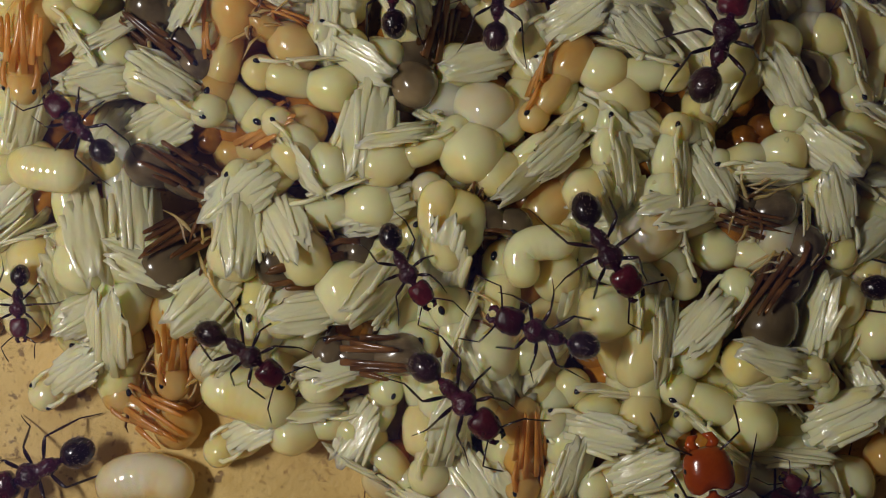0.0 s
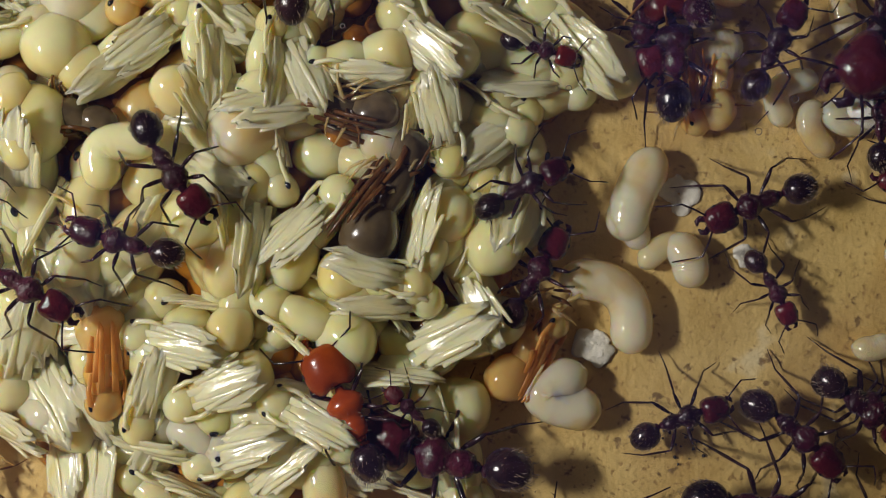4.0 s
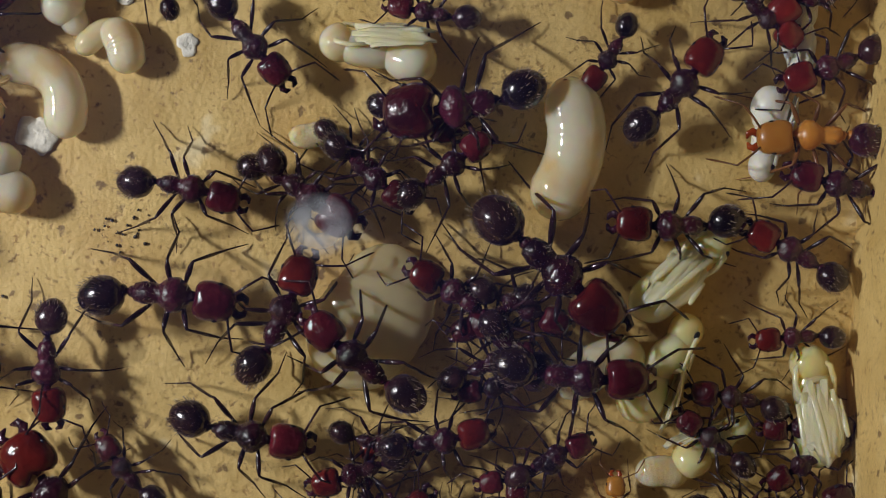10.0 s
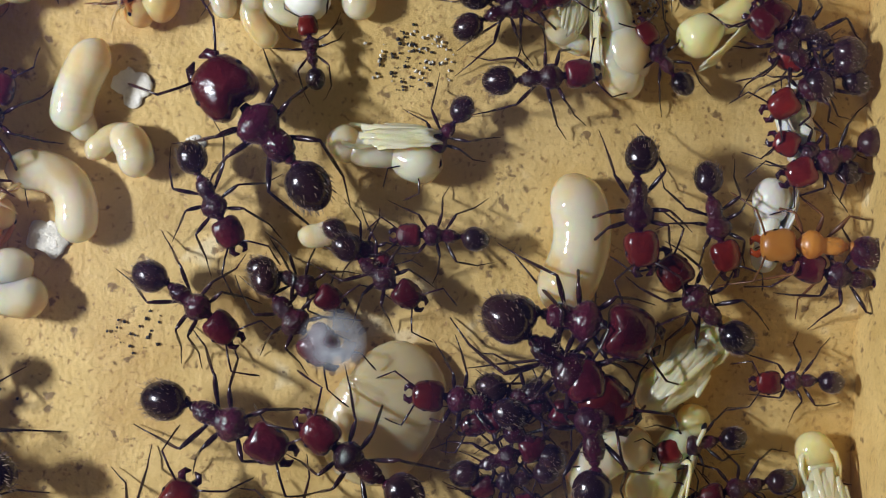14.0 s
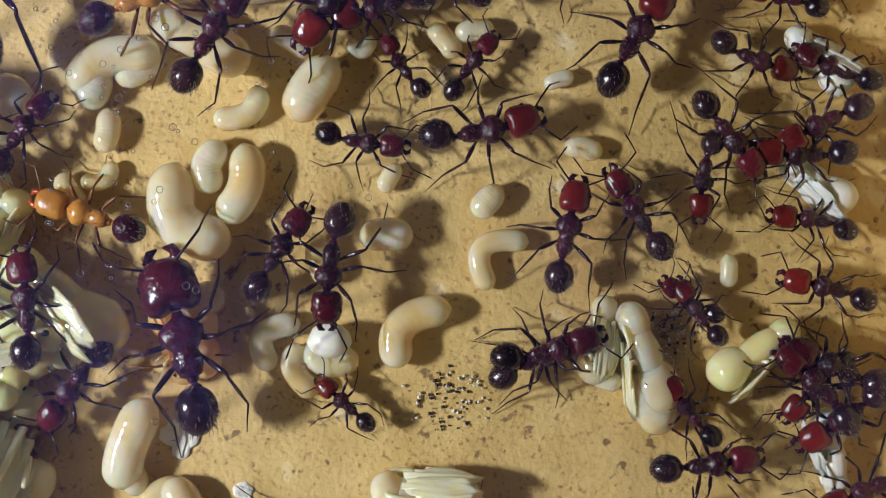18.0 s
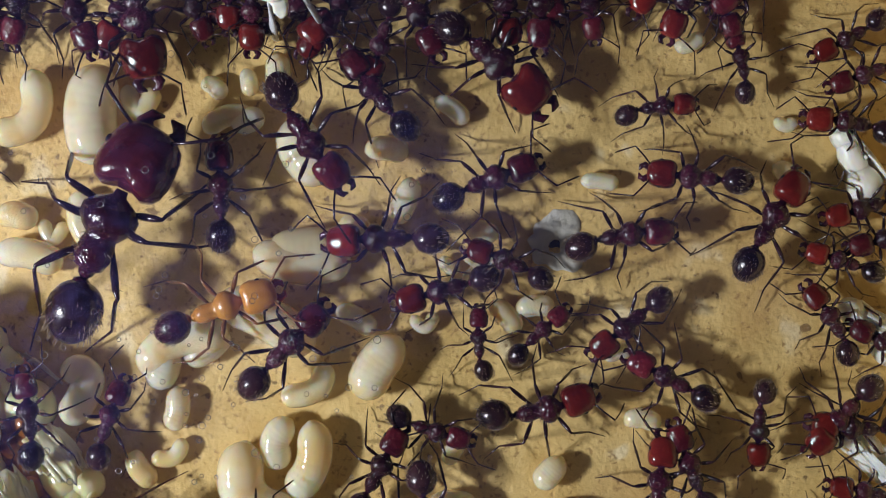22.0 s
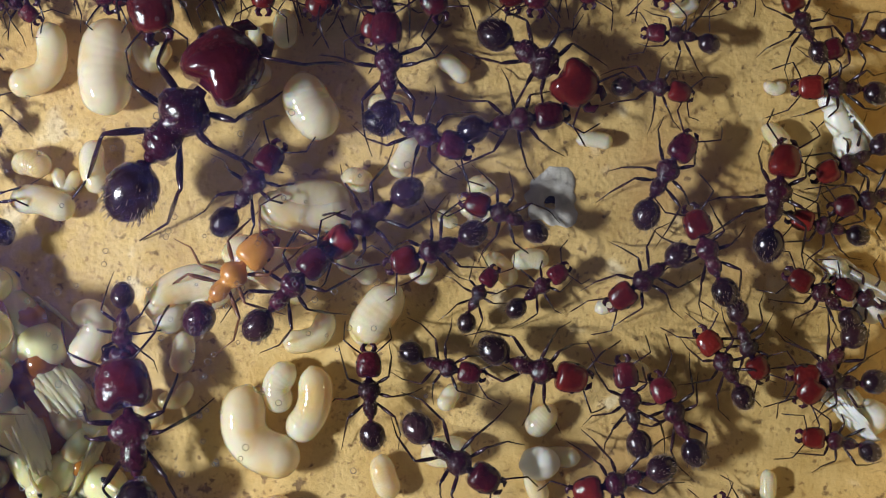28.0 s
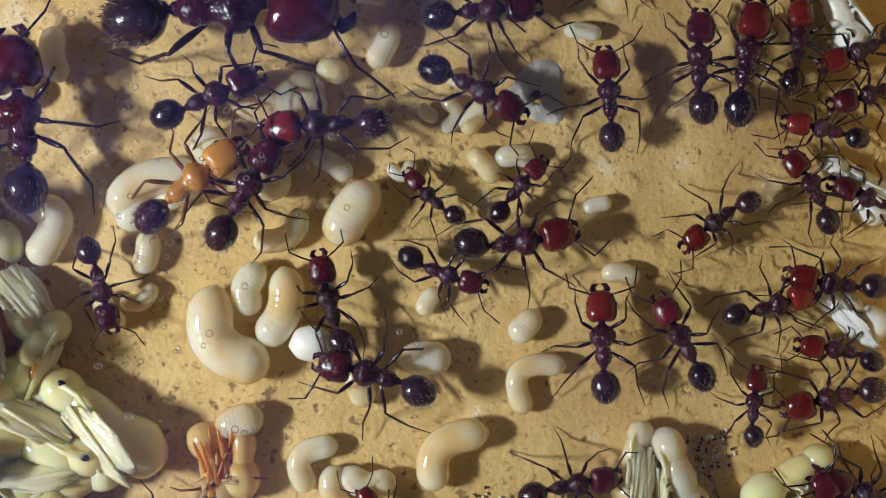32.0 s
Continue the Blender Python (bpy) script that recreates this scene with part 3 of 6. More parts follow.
larva((-4.52, -15.07), (-3.89, -15.06), (-3.39, -14.79), 1.14)
larva((-12.76, 3.39), (-12.63, 1.43), (-10.80, 0.52), 2.21)
larva((-9.50, 4.43), (-9.50, 2.99), (-10.28, 1.82), 1.69)
larva((-10.80, 4.69), (-11.32, 3.91), (-11.06, 3.12), 1.43)
larva((-8.97, 7.30), (-9.37, 6.38), (-10.67, 6.12), 1.17)
larva((-5.71, 8.34), (-6.50, 7.42), (-6.89, 6.51), 2.03)
larva((-17.07, 7.69), (-15.90, 8.87), (-13.94, 9.00), 1.82)
larva((-15.90, 6.26), (-15.90, 5.48), (-16.16, 4.95), 1.17)
larva((-15.77, 3.91), (-16.16, 3.26), (-16.94, 3.26), 0.83)
larva((-13.29, 10.43), (-11.98, 10.04), (-9.89, 8.73), 2.08)
larva((-2.58, 3.77), (-2.85, 3.46), (-3.11, 2.99), 0.91)
larva((5.48, 4.68), (6.00, 4.81), (6.65, 4.55), 0.99)
larva((12.76, -0.39), (12.81, -0.86), (12.76, -1.43), 0.83)
larva((-8.06, 10.03), (-7.41, 9.77), (-6.76, 9.25), 1.04)
larva((-4.75, 15.97), (-4.94, 15.31), (-5.42, 14.53), 1.19)
larva((-1.73, 13.71), (-1.34, 13.76), (-0.94, 13.57), 1.05)
larva((-7.80, 14.14), (-7.40, 14.06), (-7.01, 13.88), 1.19)
larva((-0.29, 12.51), (-0.74, 11.99), (-1.09, 11.46), 1.05)
larva((-2.13, 12.66), (-1.61, 12.12), (-2.14, 11.47), 0.74)
larva((-3.19, 12.40), (-3.01, 12.13), (-2.67, 12.00), 0.74)
larva((-4.66, 9.64), (-4.14, 9.24), (-3.74, 9.76), 0.66)
larva((3.56, 16.05), (4.22, 16.05), (4.88, 15.91), 0.79)
larva((12.68, 16.52), (13.13, 16.20), (13.46, 15.73), 1.00)
larva((-20.87, 7.50), (-20.08, 6.97), (-20.86, 5.39), 1.58)
larva((-10.97, 12.84), (-9.65, 13.10), (-8.33, 12.96), 1.98, MILK, label="large flat translucent milky larva")
larva((-0.83, 10.14), (-0.39, 9.87), (0.08, 9.21), 1.05)
larva((0.48, 10.00), (1.01, 10.21), (1.67, 10.12), 1.05)
larva((-12.24, -2.43), (-11.58, -2.25), (-10.92, -2.04), 1.58)
larva((-19.21, 21.06), (-19.64, 19.60), (-19.40, 17.86), 2.45)
larva((-22.40, 21.24), (-22.43, 19.37), (-23.91, 18.73), 1.47)
larva((-18.02, 20.64), (-17.50, 19.70), (-16.83, 20.49), 0.93)
larva((-12.42, 21.35), (-12.29, 20.95), (-12.30, 20.55), 0.85)
larva((-10.94, 22.00), (-10.90, 21.38), (-10.96, 20.80), 1.20)
larva((-14.29, 20.85), (-13.95, 20.79), (-13.63, 20.44), 0.93)
larva((-14.19, 18.85), (-13.38, 19.37), (-12.45, 19.36), 1.07)
larva((-6.49, 17.67), (-5.82, 17.74), (-5.16, 17.52), 1.20)
larva((8.09, 22.38), (8.55, 22.43), (9.03, 22.76), 0.80)
larva((12.70, 18.72), (13.10, 18.53), (13.37, 18.71), 0.67)
larva((-3.26, 19.89), (-2.73, 19.61), (-2.20, 19.07), 0.93)
larva((-23.84, 14.74), (-23.31, 14.86), (-22.78, 14.59), 1.33)
larva((-22.12, 14.44), (-21.73, 13.64), (-21.19, 14.30), 0.67)
larva((-23.87, 13.00), (-22.81, 13.04), (-21.62, 12.57), 1.47)
larva((-20.23, 15.61), (-20.38, 14.68), (-20.00, 13.75), 1.20)
larva((-17.90, 3.32), (-17.78, 2.78), (-17.25, 2.24), 1.07)
larva((-16.49, 8.36), (-16.44, 7.70), (-16.78, 7.04), 1.60)
larva((-15.16, 8.08), (-14.41, 8.39), (-13.81, 8.99), 1.33)
larva((-11.62, 12.82), (-9.76, 12.26), (-8.16, 12.51), 1.86)
larva((-27.35, 10.03), (-26.71, 7.52), (-23.80, 6.89), 2.17, CREAM, label="fat cream larva lying on the brood heap", lift=0.90)
larva((-25.04, 8.99), (-24.79, 8.94), (-24.56, 8.70), 1.84, CREAM, label="fat cream larva lying on the brood heap", lift=0.44)
larva((-9.95, 18.54), (-9.68, 17.58), (-9.01, 16.77), 2.31)
larva((-29.81, 17.04), (-29.68, 15.68), (-28.46, 15.26), 1.22)
larva((-29.38, 21.39), (-29.25, 20.57), (-29.39, 19.48), 1.77)
larva((-12.80, 19.10), (-12.39, 19.10), (-11.98, 19.37), 1.22)
larva((-6.41, -4.66), (-5.62, -5.18), (-4.70, -4.91), 1.31)
larva((4.49, 7.75), (4.97, 7.96), (5.41, 8.02), 0.79)
larva((-59.58, -5.31), (-58.57, -5.52), (-57.32, -5.60), 1.99, CREAM, label="fat cream larva lying on the brood heap", lift=0.90)
larva((-50.98, -15.21), (-49.72, -15.36), (-48.10, -15.89), 2.43, CREAM, label="fat cream larva lying on the brood heap", lift=0.52)
larva((-56.00, -20.06), (-54.43, -19.47), (-52.82, -19.94), 2.25)
larva((-35.52, -7.96), (-37.25, -8.27), (-37.21, -9.51), 1.62, CREAM, label="fat cream larva lying on the brood heap", lift=0.90)
larva((-41.07, -5.92), (-41.14, -7.41), (-40.47, -8.88), 1.74, CREAM, label="fat cream larva lying on the brood heap", lift=0.90)
pupa(-2.90, -10.95, 0.30, -11.50, "t", 50, 0.00, 1, 0.82)
pupa(13.99, -18.75, 11.75, -21.13, "", 0, 0.00, 2, 0.82)
pupa(13.21, -22.42, 11.28, -25.67, "", 85, 0.00, 3, 0.82)
pupa(18.63, -23.64, 19.23, -27.10, "", 0, 0.00, 4, 0.82)
pupa(15.59, -26.83, 13.92, -28.18, "", -90, 0.00, 5, 0.82)
pupa(15.21, -3.77, 12.70, -5.33, "", 85, 0.00, 6, 0.82)
pupa(8.31, -3.24, 9.48, -6.35, "t", -90, 0.00, 7, 0.82)
pupa(17.62, -10.48, 17.36, -8.42, "w", 85, 0.00, 8, 0.82)
pupa(15.77, 17.60, 16.46, 15.95, "w", 85, 0.00, 9, 0.82)
pupa(16.56, 9.10, 17.09, 8.57, "w", 50, 0.00, 10, 0.82)
pupa(16.30, 3.53, 17.10, 3.00, "w", -60, 0.00, 11, 0.82)
pupa(16.09, -14.88, 16.22, -12.86, "w", -90, 0.00, 12, 0.82)
pupa(6.92, -3.22, 6.67, -4.53, "t", 20, 0.00, 13, 0.82)
pupa(-11.38, -2.88, -11.38, -4.41, "o", -90, 0.00, 14, 0.82)
pupa(-12.45, -5.16, -13.00, -3.40, "o", -30, 0.00, 15, 0.82)
pupa(-20.25, 1.81, -21.58, 0.10, "", 85, 0.33, 16)
pupa(-19.49, -0.89, -16.32, -3.21, "", -30, 0.00, 17)
pupa(-18.63, -3.57, -21.74, -2.84, "", -60, 0.49, 18)
pupa(-20.82, -6.34, -22.73, -5.81, "", -90, 0.42, 19)
pupa(-21.79, -22.18, -21.97, -18.98, "", 50, 0.00, 20)
pupa(-48.11, -3.31, -46.45, -4.62, "", -60, 0.59, 21)
pupa(-40.90, -3.44, -43.34, -4.64, "", -60, 0.67, 22)
pupa(-34.98, -2.62, -36.55, -3.98, "", 20, 0.44, 23)
pupa(-31.35, -0.39, -33.70, -0.27, "", -90, 0.68, 24)
pupa(-25.36, -2.16, -23.34, -3.46, "", -30, 0.68, 25)
pupa(-44.68, -16.24, -47.21, -17.05, "", -60, 0.37, 26)
pupa(-31.27, -9.80, -31.99, -12.54, "", 50, 0.52, 27)
pupa(-27.81, -9.92, -29.21, -12.20, "", -30, 0.30, 28)
pupa(-30.30, -9.27, -31.61, -7.08, "", -90, 0.30, 29)
pupa(-29.88, -14.45, -27.20, -15.59, "", -90, 0.41, 30)
pupa(-24.74, -13.27, -26.71, -13.10, "", -30, 0.74, 31)
pupa(-45.11, -11.03, -47.32, -11.61, "", 0, 0.46, 32)
pupa(-51.97, -10.53, -54.85, -9.89, "", -30, 0.57, 33)
pupa(-47.23, -7.13, -44.51, -6.79, "", 85, 0.61, 34)
pupa(-51.88, -2.45, -54.16, -1.40, "", -30, 0.77, 35)
pupa(-49.07, -0.86, -46.44, -1.39, "", 85, 0.40, 36)
pupa(-24.37, -16.72, -21.73, -15.33, "", 20, 0.45, 37)
pupa(-35.26, -16.13, -33.27, -16.30, "", 0, 0.51, 38)
pupa(-35.52, -19.36, -35.21, -17.37, "", -30, 0.43, 39)
pupa(-33.19, -18.53, -31.49, -17.72, "", 0, 0.45, 40)
pupa(-36.07, -3.52, -38.25, -4.84, "", 50, 0.59, 41)
pupa(-33.62, -2.69, -33.78, -5.18, "", 50, 0.64, 42)
pupa(-31.38, 0.36, -32.91, 1.67, "", 0, 0.33, 43)
pupa(-36.85, 1.17, -35.15, 2.21, "", 0, 0.71, 44)
pupa(-50.01, -5.99, -50.16, -8.73, "", 20, 0.65, 45)
pupa(-41.13, -18.33, -40.73, -15.34, "", -30, 0.54, 46)
pupa(-42.25, -18.99, -44.17, -17.25, "", 85, 0.39, 47)
pupa(-59.00, -15.63, -57.15, -14.15, "", 0, 0.00, 48)
pupa(-57.75, 1.22, -56.47, 0.26, "", -60, 0.77, 49)
pupa(-54.67, -1.17, -56.89, -1.74, "", 0, 0.72, 50)
pupa(-28.38, -4.12, -26.30, -3.68, "", -60, 0.57, 51)
pupa(-24.88, -1.90, -25.93, 0.04, "", 20, 0.48, 52)
pupa(-30.76, -3.09, -31.18, -5.34, "", 50, 0.72, 53)
pupa(-30.01, -3.31, -29.15, -5.31, "", 20, 0.32, 54)
pupa(-44.02, -13.72, -45.49, -14.27, "", -30, 0.61, 55)
pupa(-46.02, 0.86, -44.38, 0.17, "", -30, 0.36, 56)
pupa(-53.18, -14.50, -53.38, -12.35, "o", -30, 0.76, 57)
pupa(-50.59, -17.97, -48.72, -16.94, "", 20, 0.00, 58)
pupa(-23.21, -7.53, -23.77, -5.33, "", 0, 0.56, 59)
pupa(-24.25, -13.01, -23.10, -10.50, "", 50, 0.43, 60)
pupa(-44.94, -8.79, -47.78, -9.26, "d", 20, 0.35, 61)
pupa(-38.30, -7.07, -40.30, -6.64, "d", 85, 0.69, 62)
pupa(-45.28, -13.27, -43.29, -13.20, "d", 0, 0.73, 63)
pupa(-24.91, -8.09, -26.05, -10.85, "d", -60, 0.52, 64)
pupa(-28.44, -5.98, -27.08, -6.06, "d", -60, 0.40, 65)
pupa(-52.45, -0.35, -54.14, 1.58, "d", 50, 0.61, 66)
pupa(-51.75, -6.05, -53.65, -5.37, "d", -30, 0.47, 67)
pupa(-36.74, -1.93, -35.69, -0.28, "o", 85, 0.57, 68)
pupa(-59.91, -1.35, -59.73, 0.65, "o", 0, 0.64, 69)
pupa(-55.25, -16.01, -53.41, -16.89, "o", 0, 0.00, 70)
pupa(-37.03, -18.42, -37.23, -16.45, "o", -30, 0.70, 71)
pupa(-49.79, 1.73, -48.51, 0.78, "o", 85, 0.37, 72)
pupa(-54.65, -8.63, -56.65, -8.46, "", 85, 0.45, 73)
pupa(-55.32, -10.90, -57.49, -12.00, "", 20, 0.38, 74)
pupa(-22.45, -0.58, -23.76, 1.60, "", -60, 0.34, 75)
pupa(-24.03, -13.84, -26.41, -13.52, "", 50, 0.57, 76)
pupa(-32.30, -21.24, -30.45, -20.64, "", 20, 0.32, 77)
pupa(-35.67, -22.45, -33.53, -23.79, "", 85, 0.60, 78)
pupa(-31.43, -25.45, -33.77, -26.65, "o", -90, 0.43, 79)
pupa(-21.59, -22.27, -23.14, -21.47, "", 85, 0.00, 80)
pupa(-20.31, -5.95, -21.87, -7.09, "", 20, 0.37, 81)
pupa(-21.74, -9.20, -22.92, -10.93, "", 85, 0.32, 82)
pupa(-29.14, -18.90, -27.80, -19.52, "", 20, 0.47, 83)
pupa(-36.16, -26.37, -38.26, -25.00, "", -30, 0.00, 84)
pupa(-22.00, -12.74, -20.78, -14.30, "", -30, 0.79, 85)
pupa(-18.53, -15.14, -19.68, -16.72, "o", 50, 0.00, 86)

# the heap: pupae packed at random between those above, over a bed of brood
SPOTS = [(o.location.x / MM, o.location.y / MM) for o in scene.objects if o.parent is None and o.name.startswith(("ant_pupa", "ant_larva"))]
FILL = random.Random(3)
made = 0
for tries in range(9000):
    if made >= 300:
        break
    x, y = FILL.uniform(-64, -16), FILL.uniform(-31, 18)
    h = heap_height(x, y)
    if h < 0.5 or any((x - a) ** 2 + (y - b) ** 2 < 1.9 ** 2 for a, b in SPOTS):
        continue
    SPOTS.append((x, y))
    made += 1
    a = FILL.uniform(0, 2 * math.pi)
    kind = FILL.choices(("", "t", "o", "d"), (83, 9, 5, 3))[0]
    pupa(x + 1.4 * math.cos(a), y + 1.4 * math.sin(a), x - 1.4 * math.cos(a), y - 1.4 * math.sin(a), kind, FILL.choice((-85, -45, -25, 0, 15, 35, 70, 150)), FILL.uniform(-0.9, 0.3), made, FILL.uniform(0.85, 1.2), FILL.uniform(-25, 25), False)

# brood bed whose dark amber colour paints the shade and glow of the gaps
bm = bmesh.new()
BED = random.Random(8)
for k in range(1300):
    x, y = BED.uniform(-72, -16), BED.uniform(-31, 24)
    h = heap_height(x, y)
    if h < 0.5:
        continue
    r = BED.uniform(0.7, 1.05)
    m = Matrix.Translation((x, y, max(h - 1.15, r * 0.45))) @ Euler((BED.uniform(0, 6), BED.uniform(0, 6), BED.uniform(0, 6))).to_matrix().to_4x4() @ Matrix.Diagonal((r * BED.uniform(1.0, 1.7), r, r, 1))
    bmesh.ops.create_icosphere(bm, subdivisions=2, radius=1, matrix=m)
tagged(part("brood_bed", bm, BED_SHADE), "packed brood deep in the heap, gap shade and amber glow in its colour", "brood", kind="stuff")


# ---- the ants ----
ANTS = []
NODS = random.Random(11)


def add(kind, length):
    """One more ant; its way is keyed in motions()."""
    n = len(ANTS)
    ANTS.append((ant(kind, length, n % 4, NODS.uniform(-14, 14), NODS.uniform(0, 16)), kind))


add("d", 2.80)
add("d", 3.03)
add("d", 2.98)
add("d", 3.79)
add("d", 3.09)
add("d", 2.78)
add("d", 3.53)
add("d", 3.35)
add("d", 3.18)
add("d", 3.54)
add("d", 2.32)
add("d", 3.86)
add("oM", 4.60)
add("rM", 4.80)
add("d", 3.57)
add("o", 2.76)
add("r", 2.42)
add("d", 2.00)
add("dM", 5.65)
add("dM", 6.34)
add("d", 3.65)
add("d", 2.95)
add("d", 2.94)
add("d", 2.64)
add("d", 3.24)
add("dM", 3.99)
add("d", 3.85)
add("d", 4.82)
add("r", 4.40)
add("d", 4.40)
add("r", 3.66)
add("dM", 5.32)
add("oM", 5.95)
add("r", 4.08)
add("r", 2.77)
add("r", 5.76)
add("d", 4.32)
add("d", 4.80)
add("r", 3.87)
add("rM", 5.01)
add("o", 2.34)
add("r", 3.56)
add("r", 2.27)
add("r", 4.05)
add("d", 3.13)
add("r", 2.82)
add("d", 2.76)
add("r", 3.56)
add("o", 4.00)
add("r", 3.14)
add("d", 3.55)
add("d", 2.94)
add("rM", 2.97)
add("r", 2.44)
add("d", 2.05)
add("r", 2.95)
add("d", 2.15)
add("r", 2.60)
add("dM", 5.61)
add("rM", 4.29)
add("rM", 2.54)
add("dM", 6.01)
add("r", 3.02)
add("d", 3.44)
add("d", 3.92)
add("d", 3.62)
add("r", 3.72)
add("d", 3.39)
add("r", 2.32)
add("r", 2.84)
add("o", 3.71)
add("d", 3.74)
add("d", 3.96)
add("r", 4.08)
add("d", 2.45)
add("d", 2.61)
add("d", 2.95)
add("r", 3.98)
add("r", 4.12)
add("r", 3.06)
add("d", 3.39)
add("r", 3.41)
add("r", 2.96)
add("d", 3.11)
add("o", 4.17)
add("dM", 7.82)
add("d", 3.72)
add("d", 3.65)
add("r", 2.80)
add("r", 2.95)
add("d", 3.71)
add("r", 3.59)
add("d", 4.24)
add("r", 2.78)
add("rM", 4.82)
add("d", 3.71)
add("r", 3.36)
add("r", 3.18)
add("d", 2.58)
add("rM", 4.70)
add("r", 2.82)
add("r", 2.41)
add("d", 3.20)
add("r", 2.20)
add("r", 2.32)
add("d", 2.32)
add("d", 2.42)
add("r", 2.30)
add("r", 2.11)
add("r", 2.22)
add("r", 2.05)
add("r", 3.58)
add("r", 3.10)
add("r", 2.58)
add("d", 3.33)
add("r", 3.30)
add("d", 3.00)
add("d", 3.70)
add("r", 3.50)
add("d", 2.90)
add("r", 3.30)
add("d", 3.00)
add("d", 3.70)
add("r", 3.50)
add("d", 2.90)
add("r", 3.30)
add("d", 3.00)
add("d", 3.70)
add("r", 3.50)
add("d", 2.90)
add("r", 3.30)
add("d", 3.00)
add("d", 3.70)
add("r", 3.50)
add("d", 2.90)
add("r", 3.30)
add("d", 3.00)
add("d", 3.70)
add("r", 3.50)
add("d", 2.90)
add("r", 3.30)
add("d", 3.00)
add("d", 3.70)
add("r", 3.50)
add("d", 2.90)
add("r", 3.30)
add("d", 3.00)
add("d", 3.70)
add("d", 3.20)
add("d", 3.40)
add("d", 3.20)
add("d", 3.00)
# ants 152 to 169: added to fill the dark, shaded parts of the crowds
add("d", 3.00)
add("r", 3.20)
add("d", 3.30)
add("r", 3.20)
add("d", 3.30)
add("r", 3.30)
add("rM", 4.00)
add("r", 3.00)
add("r", 3.00)
add("d", 2.80)
add("r", 3.20)
add("r", 3.20)
add("d", 3.40)
add("d", 3.40)
add("r", 3.00)
add("d", 3.40)
add("r", 3.20)
add("d", 3.20)
add("d", 3.40)
add("d", 3.20)


# ---- stains, flakes and debris ----
def flake(x, y, radius, seed, hole=0.0, material_=CHALK, label="crumbly white flake stuck to the floor", name="white_flake", high=0.08):
    """A thin crust with a ragged outline, whole or with a hole in it."""
    rnd = random.Random(seed)
    bm = bmesh.new()
    n = 40
    rings = []
    jag = [1 + 0.5 * noise.noise((0.9 * math.cos(2 * math.pi * k / n) + seed * 1.7, 0.9 * math.sin(2 * math.pi * k / n), 0.5)) + 0.2 * noise.noise((2.3 * math.cos(2 * math.pi * k / n), 2.3 * math.sin(2 * math.pi * k / n), seed + 0.3)) + rnd.uniform(-0.04, 0.04) for k in range(n)]
    for f, z in ((1.0, 0.0), (0.97, 0.6), (0.75, 1.0), (0.5, 0.9), (max(hole, 0.06), 0.75), (max(hole, 0.06), 0.0)):
        rings.append([bm.verts.new((math.cos(2 * math.pi * k / n) * radius * f * jag[k], math.sin(2 * math.pi * k / n) * radius * f * jag[k], z * high + rnd.uniform(-0.15, 0.15) * high * (z > 0.3))) for k in range(n)])
    skin(bm, rings, False)
    thing = tagged(part(name, bm, material_), label, "debris")
    thing.matrix_basis = mpose(x, y, -0.06)
    return thing


def crumbs(x, y, radius, count, seed, material_, label):
    """A patch of loose crumbs, each a grain under one thing."""
    rnd = random.Random(seed)
    thing = tagged(new("crumb_patch"), label, "debris")
    thing.matrix_basis = mpose(x, y, -0.05)
    for k in range(count):
        a, r, s = rnd.uniform(0, 6.28), radius * rnd.random() ** 0.6, rnd.uniform(0.03, 0.11)
        bm = bmesh.new()
        bmesh.ops.create_icosphere(bm, subdivisions=1, radius=s)
        for v in bm.verts:
            v.co *= rnd.uniform(0.6, 1.2)
        part("crumb", bm, material_, thing, smooth=False).matrix_basis = mpose(r * math.cos(a), r * math.sin(a), s * 0.5)
    return thing


flake(2.04, 12.90, 1.45, 1, 0.22)
flake(2.21, 13.30, 0.42, 2, 0.0, CHAR, "blackened pit in a white flake", "black_pit", 0.05)
flake(-16.34, -15.53, 0.80, 10)
flake(-16.01, -15.52, 0.50, 11)
flake(-9.72, -11.33, 0.45, 12)
flake(-9.60, -11.19, 0.35, 13)
flake(-12.76, -8.69, 0.80, 14)
flake(17.06, 8.81, 0.60, 15)
flake(-15.95, -15.73, 0.70, 16)
crumbs(-0.29, -6.86, 1.60, 52, 50, CHAR, "dark grit scattered on the plaster floor")
crumbs(0.74, -6.96, 1.20, 36, 51, CHALK, "pale crumbs scattered on the plaster floor")
crumbs(10.49, -3.70, 1.30, 60, 52, CHALK, "grey and white grit heaped on the floor")
crumbs(10.36, -3.57, 1.20, 44, 53, CHAR, "black grit heaped on the floor")
crumbs(-18.55, -23.18, 1.40, 14, 54, CHAR, "dark grit scattered on the plaster floor")
crumbs(-12.06, -19.67, 1.30, 14, 55, CHAR, "dark grit scattered on the plaster floor")
crumbs(-12.19, -19.50, 1.20, 10, 56, CHAR, "dark grit scattered on the plaster floor")
crumbs(-0.93, -6.74, 1.50, 14, 57, CHALK, "pale crumbs scattered on the plaster floor")

